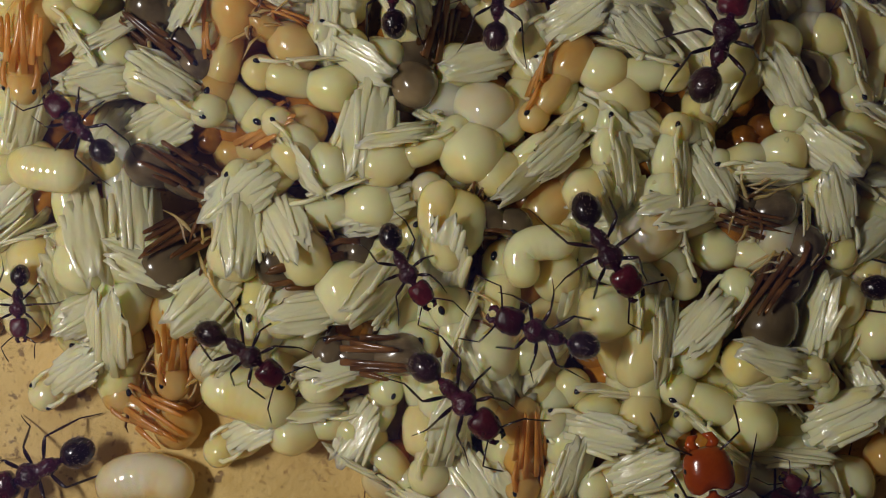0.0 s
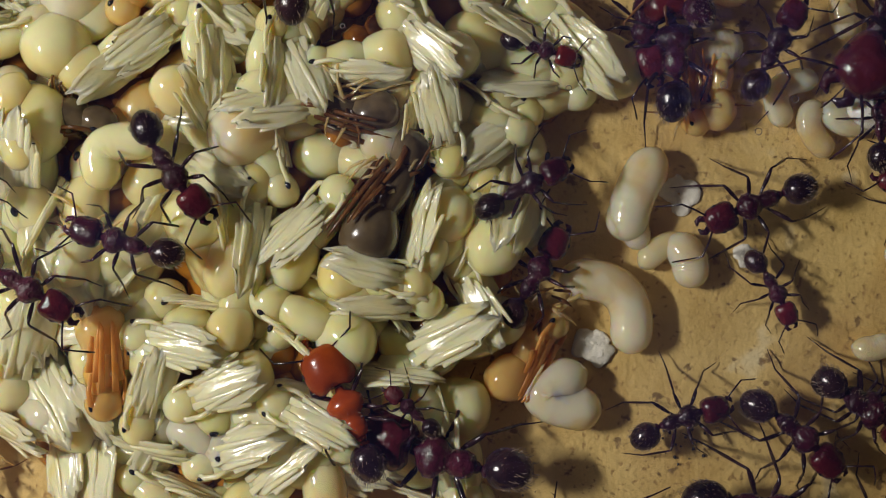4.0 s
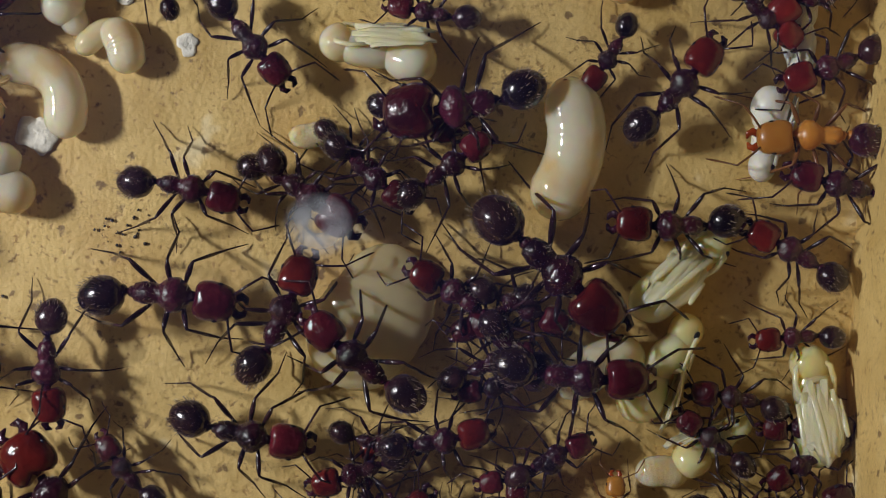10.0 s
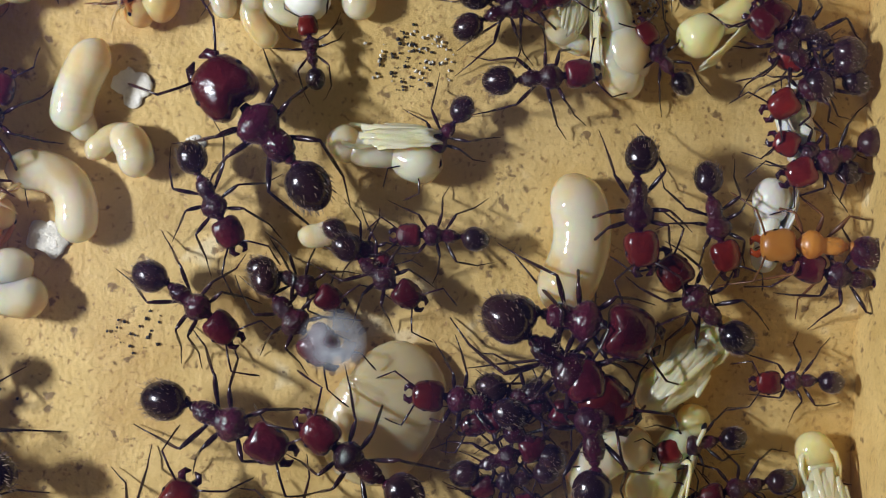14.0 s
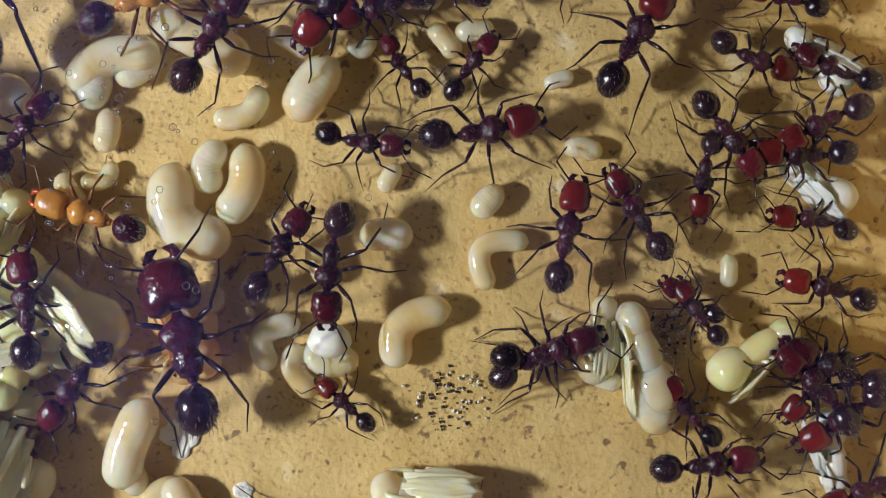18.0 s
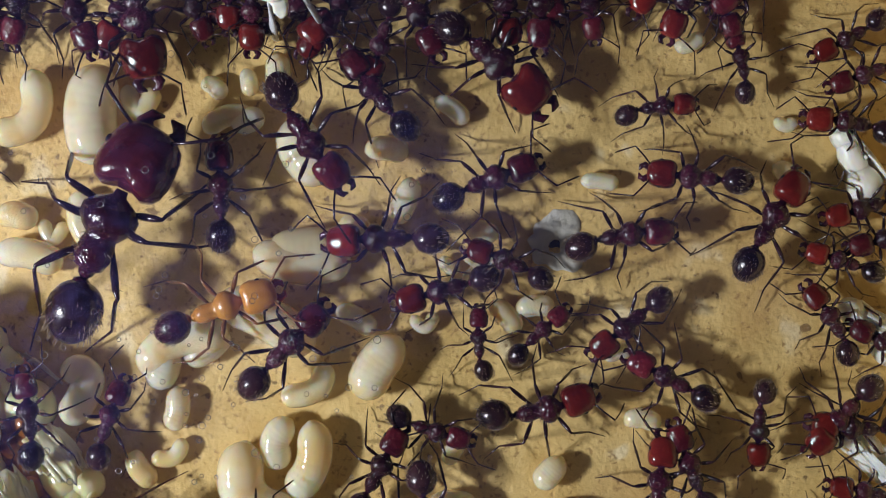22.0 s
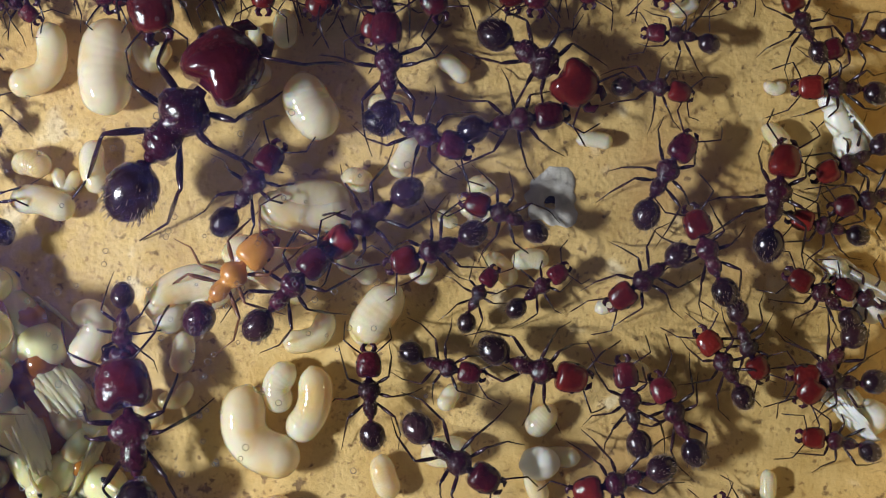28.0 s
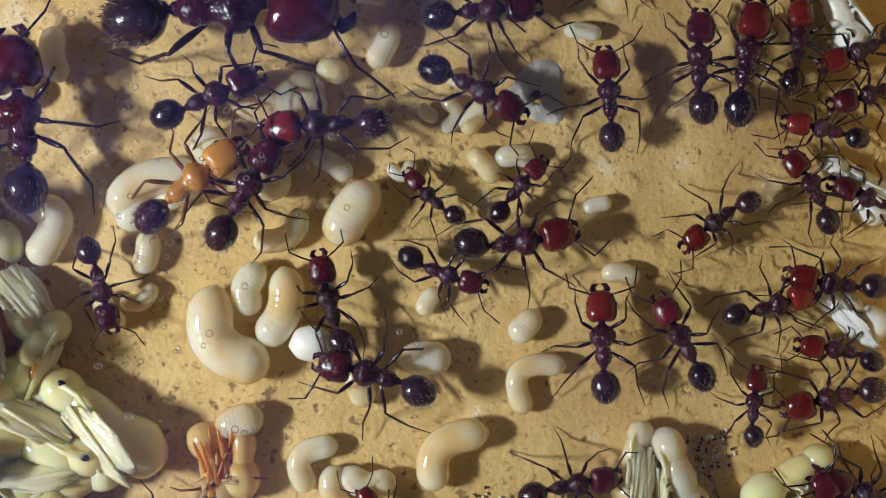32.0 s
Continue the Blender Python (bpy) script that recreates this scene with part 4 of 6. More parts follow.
def shed_skin(x, y, seed):
    """A crumpled shred of cast skin: thin curled strips in a tangle."""
    rnd = random.Random(seed)
    thing = tagged(new("shed_skin"), "crumpled amber shred of cast brood skin", "shed skin", "shed skins on the heap")
    thing.matrix_basis = mpose(x, y, heap_height(x, y) + 1.15, 0, 0, rnd.uniform(0, 360))
    for k in range(11):
        bm = bmesh.new()
        a, reach, bend = rnd.gauss(0, 0.55) + (math.pi if k % 3 == 0 else 0), rnd.uniform(1.0, 2.4), rnd.uniform(-0.7, 0.7)
        y0 = rnd.uniform(-0.7, 0.7)
        tube(bm, [(reach * u * math.cos(a + bend * u), y0 + reach * u * math.sin(a + bend * u), 0.25 * rnd.uniform(-1, 1) + 0.5 * math.sin(3 * u) - 0.2) for u in (0, 0.25, 0.5, 0.75, 1)], [0.05, rnd.uniform(0.05, 0.12), rnd.uniform(0.05, 0.12), 0.06, 0.02], 5, 0.35)
        part("strip", bm, AMBER if k % 4 else BROWNLIMB, thing)


for k, (x, y) in enumerate(((-53.9, 1.0), (-49.7, 1.4), (-54.5, -14.0), (-51.7, -8.7), (-27.6, -6.0), (-25.3, -8.6), (-54.6, -15.9), (-46.3, -8.4), (-39.4, -6.1), (-27.8, -5.7), (-25.5, -8.3), (-38.1, -11.8), (-42.7, -21.0), (-51.4, -14.7), (-12.6, -4.7), (-18.3, -13.7))):
    shed_skin(x, y, k)

# a smear of damp under the glass
bm = bmesh.new()
n = 36
rings = []
for f, z in ((0.02, -0.02), (0.30, -0.06), (0.60, -0.08), (0.85, -0.05), (1.0, 0.0)):
    rings.append([bm.verts.new((1.35 * f * math.cos(2 * math.pi * k / n), 1.28 * f * math.sin(2 * math.pi * k / n), z)) for k in range(n)])
skin(bm, rings, False)
DAMP = bpy.data.materials.new("damp_smear")
DAMP.use_nodes = True
dn, dl = DAMP.node_tree.nodes, DAMP.node_tree.links
dm, dt, dp = dn.new("ShaderNodeMixShader"), dn.new("ShaderNodeBsdfTransparent"), dn["Principled BSDF"]
dp.inputs["Base Color"].default_value, dp.inputs["Roughness"].default_value = (0.75, 0.80, 0.85, 1), 0.5
dcl, drm = dn.new("ShaderNodeTexNoise"), dn.new("ShaderNodeMapRange")
dcl.inputs["Scale"].default_value = 900
drm.inputs[1].default_value, drm.inputs[2].default_value, drm.inputs[3].default_value, drm.inputs[4].default_value = 0.3, 0.7, 0.2, 0.6
dl.new(dcl.outputs["Fac"], drm.inputs[0])
dcc, dsz, dgr, drp, dmu = dn.new("ShaderNodeTexCoord"), dn.new("ShaderNodeVectorMath"), dn.new("ShaderNodeTexGradient"), dn.new("ShaderNodeValToRGB"), dn.new("ShaderNodeMath")
dsz.operation, dsz.inputs[1].default_value, dgr.gradient_type, dmu.operation = "MULTIPLY", (740, 780, 0), "SPHERICAL", "MULTIPLY"
for at_, tone_ in ((0.0, 0.0), (0.35, 0.75), (0.62, 1.0), (0.9, 0.15)):
    stop = drp.color_ramp.elements.new(at_)
    stop.color = (tone_, tone_, tone_, 1)
drp.color_ramp.elements[-1].color = (0.1, 0.1, 0.1, 1)
dl.new(dcc.outputs["Object"], dsz.inputs[0])
dl.new(dcc.outputs["Object"], dcl.inputs["Vector"])
dl.new(dsz.outputs[0], dgr.inputs[0])
dl.new(dgr.outputs["Fac"], drp.inputs[0])
dl.new(drp.outputs[0], dmu.inputs[0])
dl.new(drm.outputs[0], dmu.inputs[1])
dl.new(dmu.outputs[0], dm.inputs[0])
dl.new(dt.outputs[0], dm.inputs[1])
dl.new(dp.outputs[0], dm.inputs[2])
dl.new(dm.outputs[0], dn["Material Output"].inputs["Surface"])
smear = tagged(part("damp_smear", bm, DAMP), "milky ring of damp on the glass lid", "smear")
smear.matrix_basis = mpose(-2.48, -19.06, ROOF)

# painted bluish haze, and dried droplet rings, on the underside of the glass
HAZE = bpy.data.materials.new("bluish_haze")
HAZE.use_nodes = True
kn, kl = HAZE.node_tree.nodes, HAZE.node_tree.links
kt, kd, km = kn.new("ShaderNodeBsdfTransparent"), kn.new("ShaderNodeBsdfDiffuse"), kn.new("ShaderNodeMixShader")
kd.inputs["Color"].default_value = (0.30, 0.28, 0.95, 1)
kc, kg, kr, kx, ks = kn.new("ShaderNodeTexCoord"), kn.new("ShaderNodeTexGradient"), kn.new("ShaderNodeTexNoise"), kn.new("ShaderNodeMath"), kn.new("ShaderNodeMapRange")
kg.gradient_type = "SPHERICAL"
kr.inputs["Scale"].default_value, kr.inputs["Detail"].default_value = 1300, 7
size = kn.new("ShaderNodeVectorMath")
size.operation, size.inputs[1].default_value = "MULTIPLY", (95, 95, 95)
kl.new(kc.outputs["Object"], size.inputs[0])
kl.new(size.outputs[0], kg.inputs[0])
kl.new(kc.outputs["Object"], kr.inputs["Vector"])
ks.inputs[1].default_value, ks.inputs[2].default_value, ks.inputs[3].default_value, ks.inputs[4].default_value = 0.40, 0.66, 0.01, 0.07
kl.new(kr.outputs["Fac"], ks.inputs[0])
kx.operation = "MULTIPLY"
kl.new(ks.outputs[0], kx.inputs[0])
kl.new(kg.outputs["Fac"], kx.inputs[1])
kl.new(kx.outputs[0], km.inputs[0])
kl.new(kt.outputs[0], km.inputs[1])
kl.new(kd.outputs[0], km.inputs[2])
kl.new(km.outputs[0], kn["Material Output"].inputs["Surface"])


def mist(x, y, scale, turn, z):
    """A thin uneven disc of painted bluish haze, just under the glass."""
    bm = bmesh.new()
    rim = [[bm.verts.new((10.5 * f * math.cos(math.pi * k / 20), 10.5 * f * math.sin(math.pi * k / 20), d)) for k in range(40)] for f, d in ((0.05, -0.06), (0.5, -0.05), (1.0, 0.0))]
    skin(bm, rim, False)
    ob = tagged(part("mist_patch", bm, HAZE), "thin bluish haze painted under the glass lid", "mist")
    ob.matrix_basis = mpose(x, y, ROOF - z, 0, 0, turn)
    ob.scale = (scale, scale * 0.8, 1)
    ob.visible_shadow = False


mist(-19.5, 11.0, 1.15, 20, 0.04)
mist(-12.0, -4.5, 0.62, -30, 0.06)
mist(-6.0, 14.0, 0.75, 10, 0.08)
bm = bmesh.new()
rnd = random.Random(77)
for k in range(150):
    x, y, r = rnd.gauss(-14, 5.5), rnd.gauss(9, 6), rnd.uniform(0.06, 0.15)
    tube(bm, [(x + r * math.cos(a * math.pi / 5), y + r * math.sin(a * math.pi / 5), ROOF - 0.02) for a in range(11)], [0.013] * 11, 4)
RINGS = material("droplet_rim", (0.30, 0.30, 0.38), (0.45, 0.45, 0.52), 0.2, 900, 0.0, vary=0.0, trans=0.85)
tagged(part("droplet_rings", bm, RINGS), "tiny dried droplet rings under the glass lid", "droplets", kind="stuff").visible_shadow = False

# the glass lid
bm = bmesh.new()
bmesh.ops.create_cube(bm, size=1)
for v in bm.verts:
    v.co = ((WEST_X + EAST_X) / 2 + v.co.x * (EAST_X - WEST_X + 10), (SOUTH_Y + NORTH_Y) / 2 + v.co.y * (NORTH_Y - SOUTH_Y + 10), ROOF + 1.0 + v.co.z * 1.0)
GLASS = bpy.data.materials.new("clear_glass")
GLASS.use_nodes = True
gn, gl = GLASS.node_tree.nodes, GLASS.node_tree.links
gm, gt, gg, gf = gn.new("ShaderNodeMixShader"), gn.new("ShaderNodeBsdfTransparent"), gn.new("ShaderNodeBsdfGlossy"), gn.new("ShaderNodeFresnel")
gg.inputs["Roughness"].default_value = 0.02
gl.new(gf.outputs[0], gm.inputs[0])
gl.new(gt.outputs[0], gm.inputs[1])
gl.new(gg.outputs[0], gm.inputs[2])
# a patchy bluish veil painted on the glass, for haze over the nest
gd, gx, gc, gr, gq = gn.new("ShaderNodeBsdfDiffuse"), gn.new("ShaderNodeMixShader"), gn.new("ShaderNodeTexNoise"), gn.new("ShaderNodeMapRange"), gn.new("ShaderNodeTexCoord")
gd.inputs["Color"].default_value = (0.32, 0.32, 0.95, 1)
gc.inputs["Scale"].default_value, gc.inputs["Detail"].default_value = 110, 5
gr.inputs[1].default_value, gr.inputs[2].default_value, gr.inputs[3].default_value, gr.inputs[4].default_value = 0.40, 0.68, 0.002, 0.014
gl.new(gq.outputs["Object"], gc.inputs["Vector"])
gl.new(gc.outputs["Fac"], gr.inputs[0])
gl.new(gr.outputs[0], gx.inputs[0])
gl.new(gm.outputs[0], gx.inputs[1])
gl.new(gd.outputs[0], gx.inputs[2])
gl.new(gx.outputs[0], gn["Material Output"].inputs["Surface"])
lid = tagged(part("glass_lid", bm, GLASS, smooth=False), "clear glass lid with a patchy bluish haze painted on it over the nest", "lid", kind="structure")
lid.visible_shadow = False

# a white husk hung on fibres by the north wall
husk = tagged(new("white_husk"), "ragged white husk hanging on pale fibres", "husk")
husk.matrix_basis = mpose(-10.05, 24.83, 0)
for k, (x, y, z, r, a) in enumerate(((0, 0, 5.4, 1.0, 20), (0.7, 0.5, 5.6, 0.7, 70), (-0.8, -0.5, 5.3, 0.7, -30), (-0.2, -0.9, 4.9, 0.6, 100))):
    bm = bmesh.new()
    egg(bm, (0, 0, 0), (r * 1.4, r * 0.7, r * 0.5), 12, 9)
    for v in bm.verts:
        v.co += 0.22 * noise.noise_vector(v.co * 2.2 + Vector((k, 0, 0)))
    part("shred", bm, WHITE, husk).matrix_basis = mpose(x, y, z, 0, 0, a)
for pts in (((-5.21, 2.82, 8.9), (-2.2, 1.6, 7.2), (0, 0, 5.6)), ((2.85, 0.76, 6.6), (1.4, 0.7, 6.0), (0, 0, 5.6)), ((-0.6, -1.0, 5.0), (-0.8, -1.6, 2.4), (-1.0, -1.8, 0.0)), ((0.8, -0.6, 5.2), (1.2, -1.2, 2.6), (1.5, -1.6, 0.0))):
    bm = bmesh.new()
    tube(bm, pts, [0.16, 0.22, 0.18], 7, 0.6)
    part("fibre", bm, FIBRE, husk)


def food_ball(name, label, radius):
    bm = bmesh.new()
    egg(bm, (0, 0, 0), (radius * 1.15, radius, radius * 0.9), 14, 11)
    for v in bm.verts:
        v.co += 0.10 * noise.noise_vector(v.co * 1.8)
    thing = tagged(new(name), label, "egg ball")
    part("ball", bm, WHITE, thing)
    return thing


EGGS = food_ball("egg_ball", "white lump of eggs carried in an ant's jaws", 0.85)
EGGS_SMALL = food_ball("egg_ball", "small white lump of eggs carried by an ant", 0.62)


def go(index, *rows):
    """Keys an ant along its way: seconds, millimetres in the plan, heading in degrees. Its legs step while it walks, its antennae feel about."""
    thing, kind = ANTS[index]
    rnd = random.Random(index)
    walk(thing, [(t, mpose(x, y, footing(x, y), 0, 0, a)) for t, x, y, a in rows])
    ts = [r[0] for r in rows]
    xs, ys, hs = [r[1] for r in rows], [r[2] for r in rows], [r[3] for r in rows]
    head = next(o for o in thing.children if o.name.startswith("head"))
    for feel in [o for o in head.children if o.name.startswith("antenna")]:
        side = 1 if feel.location.y > 0 else -1
        walk(feel, [(t, feeler(kind, side, rnd.uniform(-22, 22), rnd.uniform(-12, 14))) for t in np.arange(0, 32.01, 1.6).tolist()])
    # how far it has walked, quarter second by quarter second
    beats = np.arange(0, 32.01, 0.25)
    px, py, ph = np.interp(beats, ts, xs), np.interp(beats, ts, ys), np.interp(beats, ts, hs)
    step = np.hypot(np.diff(px), np.diff(py)) + np.abs(np.diff(ph)) * 0.012
    if step.sum() < 3.0:
        return
    phase = np.concatenate([[0], np.cumsum(np.minimum(step / thing["stride"], 0.75) * 2.4)])
    moving = np.concatenate([[step[0] > 0.12], (step > 0.12)])
    keep = [k for k in range(len(beats)) if k in (0, len(beats) - 1) or moving[k] or moving[max(k - 1, 0)] or moving[min(k + 1, len(beats) - 1)]]
    legs = [o for o in thing.children if o.name.startswith("leg")]
    for n, leg in enumerate(legs):
        i, side = n % 3, (-1 if n < 3 else 1)
        off = math.pi * ((i + (side > 0)) % 2)
        walk(leg, [(float(beats[k]), hip(i, side, 14 * math.sin(phase[k] + off), 5 * max(0, math.cos(phase[k] + off)))) for k in keep])


def motions():
    go(0, (0, -56.70, -3.75, 137), (1, -56.00, -5.22, 163), (32, -56.00, -5.22, 163))
    go(1, (0, -43.35, 2.71, 87), (1, -43.10, 3.26, 73), (32, -43.10, 3.26, 73))
    go(2, (0, -38.88, 2.30, 88), (1, -38.85, 1.95, 85), (32, -38.85, 1.95, 85))
    go(3, (0, -29.33, 0.76, 74), (1, -29.31, 0.49, 76), (2, -29.82, -0.40, 100), (32, -29.82, -0.40, 100))
    go(4, (0, -20.16, -9.69, -10), (1, -20.11, -9.37, -6), (2, -20.09, -9.23, -22), (5, -19.58, -8.82, 50), (6, -18.83, -8.63, 33), (7, -18.94, -8.38, 52), (12.5, -20.94, -8.38, 95), (18, -22.94, -8.38, 137), (32, -22.94, -8.38, 137))
    go(5, (0, -42.49, -9.26, -58), (1, -42.03, -9.84, -43), (2, -42.74, -9.24, -57), (32, -42.74, -9.24, -57))
    go(6, (0, -33.99, -8.16, -57), (2, -34.18, -9.08, -53), (32, -34.16, -9.03, -50))
    go(7, (0, -36.41, -11.89, 163), (1, -36.78, -11.86, 166), (2, -36.46, -11.51, 148), (5, -35.71, -12.37, 174), (32, -35.71, -12.37, 174))
    go(8, (0, -49.44, -13.22, -33), (1, -48.63, -13.58, -19), (2, -48.36, -13.47, 0), (32, -48.36, -13.47, 0))
    go(9, (0, -40.05, -14.67, -42), (1, -40.17, -14.40, -33), (2, -39.84, -14.00, -27), (32, -39.84, -14.00, -27))
    go(10, (0, -59.69, -11.46, -88), (1, -58.04, -9.87, -43), (32, -58.04, -9.87, -43))
    go(11, (0, -59.09, -19.24, -153), (1, -59.96, -19.82, -155), (32, -59.96, -19.82, -155))
    go(12, (0, -28.90, -19.50, 99), (1, -29.29, -15.47, 88), (2, -29.17, -15.58, 86), (5, -25.76, -23.28, 153), (6, -30.57, -27.60, 184), (32, -30.57, -27.60, 184))
    go(13, (0, -16.19, 0.60, 132), (1, -16.54, 1.34, 140), (2, -13.65, -2.95, 125), (5, -13.80, -2.37, 95), (15, -26.36, 1.00, 165), (32, -26.36, 1.00, 165))
    go(14, (0, -19.10, -13.64, 74), (1, -19.10, -13.64, 74), (2, -19.07, -13.50, 60), (5, -19.17, -12.36, 64), (7, -18.91, -12.01, 56), (8, -18.49, -11.67, 54), (9, -18.51, -11.20, 43), (14, -18.29, -10.96, 75), (15, -18.25, -9.27, 67), (16, -17.85, -8.20, 123), (17, -17.45, -7.12, 178), (18, -17.05, -6.05, 234), (19, -18.08, -9.92, 255), (32, -18.08, -9.92, 255))
    go(15, (0, -42.93, -22.60, 99), (32, -42.93, -22.60, 99))
    go(16, (0, -21.24, 6.14, -32), (1, -21.24, 6.14, -32), (1.5, -21.95, 3.49, 11), (2, -22.66, 0.83, 53), (3.5, -20.20, -2.26, 7), (5, -17.73, -5.35, -39), (6, -14.18, -9.22, -42), (7, -12.45, -12.97, -42), (8, -11.53, -11.84, 27), (9, -10.61, -10.70, 96), (10, -10.68, -8.80, 108), (14, -4.54, -6.94, 101), (15, -4.57, -6.87, 91), (18, -4.83, -6.99, 138), (20, -4.94, -6.53, 126), (32, -4.94, -6.53, 126))
    go(17, (0, -24.26, -18.76, 146), (5, -23.83, -18.46, 137), (6, -23.50, -19.10, 118), (7, -23.73, -19.00, 123), (32, -23.73, -19.00, 123))
    go(18, (0, -22.46, -20.59, 167), (5, -22.46, -20.59, 167), (6, -28.54, -18.78, 163), (32, -28.54, -18.78, 163))
    go(19, (0, -17.07, -25.83, -167), (5, -17.07, -25.83, -167), (6, -22.02, -25.77, -162), (7, -26.82, -29.36, -158), (32, -26.82, -29.36, -158))
    go(20, (0, -9.67, -8.98, -156), (5, -9.67, -8.98, -156), (6, -9.47, -8.01, -126), (7, -8.92, -9.66, -88), (8, -7.65, -10.04, -51), (9, -6.74, -9.97, -12), (10, -6.69, -11.16, -47), (13, -9.09, -13.88, -59), (14, -8.64, -13.59, -61), (15, -8.41, -13.93, -50), (32, -8.41, -13.93, -50))
    go(21, (0, -4.68, -5.22, 94), (5, -4.68, -5.22, 94), (6, -4.70, -5.67, 126), (7, -3.25, -8.47, 72), (8, -1.81, -11.26, 19), (9, -0.36, -14.06, -35), (11, 1.23, -14.19, -1), (12, 2.12, -14.15, -45), (13, 3.02, -14.11, -89), (13.5, 2.27, -14.47, -135), (14, 1.52, -14.84, -180), (15, -2.20, -13.85, -183), (32, -2.20, -13.85, -183))
    go(22, (0, -2.66, -8.40, 154), (5, -2.66, -8.40, 154), (6, -2.72, -8.88, 153), (7, -0.90, -9.29, 132), (8, -0.01, -9.78, 138), (9, 0.55, -9.41, 147), (10, 1.15, -9.49, 173), (14, 1.39, -10.51, 233), (14.5, 2.44, -10.29, 280), (15, 3.49, -10.08, 328), (16.5, 2.49, -11.81, 285), (18, 1.49, -13.54, 243), (32, 1.49, -13.54, 243))
    go(23, (0, -8.68, -12.61, -57), (5, -8.68, -12.61, -57), (6, -6.52, -12.36, -4), (7, -4.96, -12.32, -32), (8, -3.97, -12.79, -50), (9, -2.31, -15.79, -48), (11, -1.98, -15.42, -34), (32, -1.98, -15.42, -34))
    go(24, (0, -12.48, -18.50, 23), (5, -12.48, -18.50, 23), (6, -8.81, -15.86, 18), (7, -6.58, -14.80, 28), (8, -9.71, -15.01, 57), (8.5, -15.99, -13.33, 100), (9, -22.27, -11.64, 142), (32, -22.27, -11.64, 142))
    go(25, (0, -4.60, -17.60, -28), (5, -4.60, -17.60, -28), (6, -3.63, -17.72, -21), (7, -3.57, -17.65, -23), (8, -3.89, -17.97, -27), (9, -3.76, -17.61, -26), (10, -4.00, -17.57, -35), (11, -3.81, -17.37, -35), (12, -4.34, -17.54, -5), (13, -4.50, -18.10, -46), (14, -4.98, -18.58, -47), (15, -5.29, -18.30, -32), (32, -5.29, -18.30, -32))
    go(26, (0, -7.52, -18.73, -37), (5, -7.52, -18.73, -37), (6, -6.86, -18.57, -35), (7, -7.26, -18.74, -31), (8, -8.08, -18.51, -13), (9, -8.88, -18.10, -15), (10, -9.14, -17.70, -8), (11, -8.78, -17.63, -15), (12, -8.94, -17.57, -23), (14, -9.33, -18.13, -35), (15, -9.70, -17.28, -44), (32, -9.70, -17.28, -44))
    go(27, (0, -8.87, -21.98, -11), (5, -8.87, -21.98, -11), (6, -10.30, -22.78, -11), (7, -8.59, -23.49, -9), (8, -9.41, -22.99, -5), (9, -10.20, -23.27, -32), (10, -9.67, -22.33, -1), (11, -10.86, -22.48, -8), (12, -9.01, -22.35, -14), (13, -7.71, -23.15, -22), (32, -7.68, -23.09, -24))
    go(28, (0, -3.69, -23.61, 68), (5, -3.69, -23.61, 68), (6, -4.20, -23.31, 63), (7, -4.16, -24.72, 70), (8, -5.05, -23.52, 69), (9, -4.96, -23.59, 68), (10, -4.52, -23.19, 68), (11, -7.43, -25.74, 46), (12, -8.52, -27.10, 40), (13, -10.28, -28.68, 61), (32, -10.28, -28.68, 61))
    go(29, (0, -0.19, -24.63, 156), (5, -0.19, -24.63, 156), (6, -0.68, -24.91, 161), (7, -0.15, -25.40, 158), (8, -1.11, -25.03, 149), (9, -1.11, -24.67, 152), (10, -0.88, -24.71, 145), (14, -1.58, -24.79, 147), (32, -1.58, -24.79, 147))
    go(30, (0, 2.61, -21.75, 158), (5, 2.61, -21.75, 158), (6, 4.10, -21.74, 157), (7, 4.46, -21.88, 157), (8, 3.62, -21.95, 148), (11, 3.13, -21.61, 149), (12, 3.00, -21.85, 145), (13, 2.70, -21.56, 169), (14, 3.02, -22.01, 171), (32, 3.02, -22.01, 171))
    go(31, (0, 3.16, -12.65, -148), (6, 3.16, -12.65, -148), (7, 2.70, -13.25, -150), (8, 3.09, -14.23, -140), (9, 3.77, -14.50, -140), (10, 2.95, -13.47, -167), (10.33, 3.53, -15.10, -111), (10.67, 4.10, -16.72, -55), (11, 4.67, -18.35, 1), (12, 4.79, -18.03, 32), (13, 5.99, -17.93, 21), (14, 7.33, -18.18, -8), (15, 4.85, -17.50, -3), (32, 4.85, -17.50, -3))
    go(32, (0, -13.98, -27.19, -179), (6, -13.98, -27.19, -179), (7, -17.42, -26.92, -195), (8, -21.38, -27.60, -176), (9, -20.04, -25.58, -181), (32, -20.04, -25.58, -181))
    go(33, (0, 2.92, -4.40, -3), (6, 2.92, -4.40, -3), (8, 11.61, -11.72, 54), (9, 11.57, -11.55, 56), (10, 11.88, -12.30, 52), (11, 11.37, -13.68, 45), (12, 11.38, -13.24, 108), (13, 11.39, -12.80, 171), (13.5, 10.67, -12.94, 223), (14, 9.94, -13.09, 274), (15, 9.81, -14.94, 271), (32, 9.81, -14.94, 271))
    go(34, (0, 4.29, -7.84, 12), (6, 4.29, -7.84, 12), (7, 5.20, -6.95, 22), (7.5, 6.52, -8.96, 99), (8, 7.85, -10.98, 176), (9, 9.19, -10.38, 202), (10, 9.05, -10.74, 241), (12, 10.02, -8.68, 185), (14, 10.98, -6.62, 128), (15, 10.96, -6.75, 118), (18, 10.79, -7.30, 127), (32, 10.71, -7.16, 131))
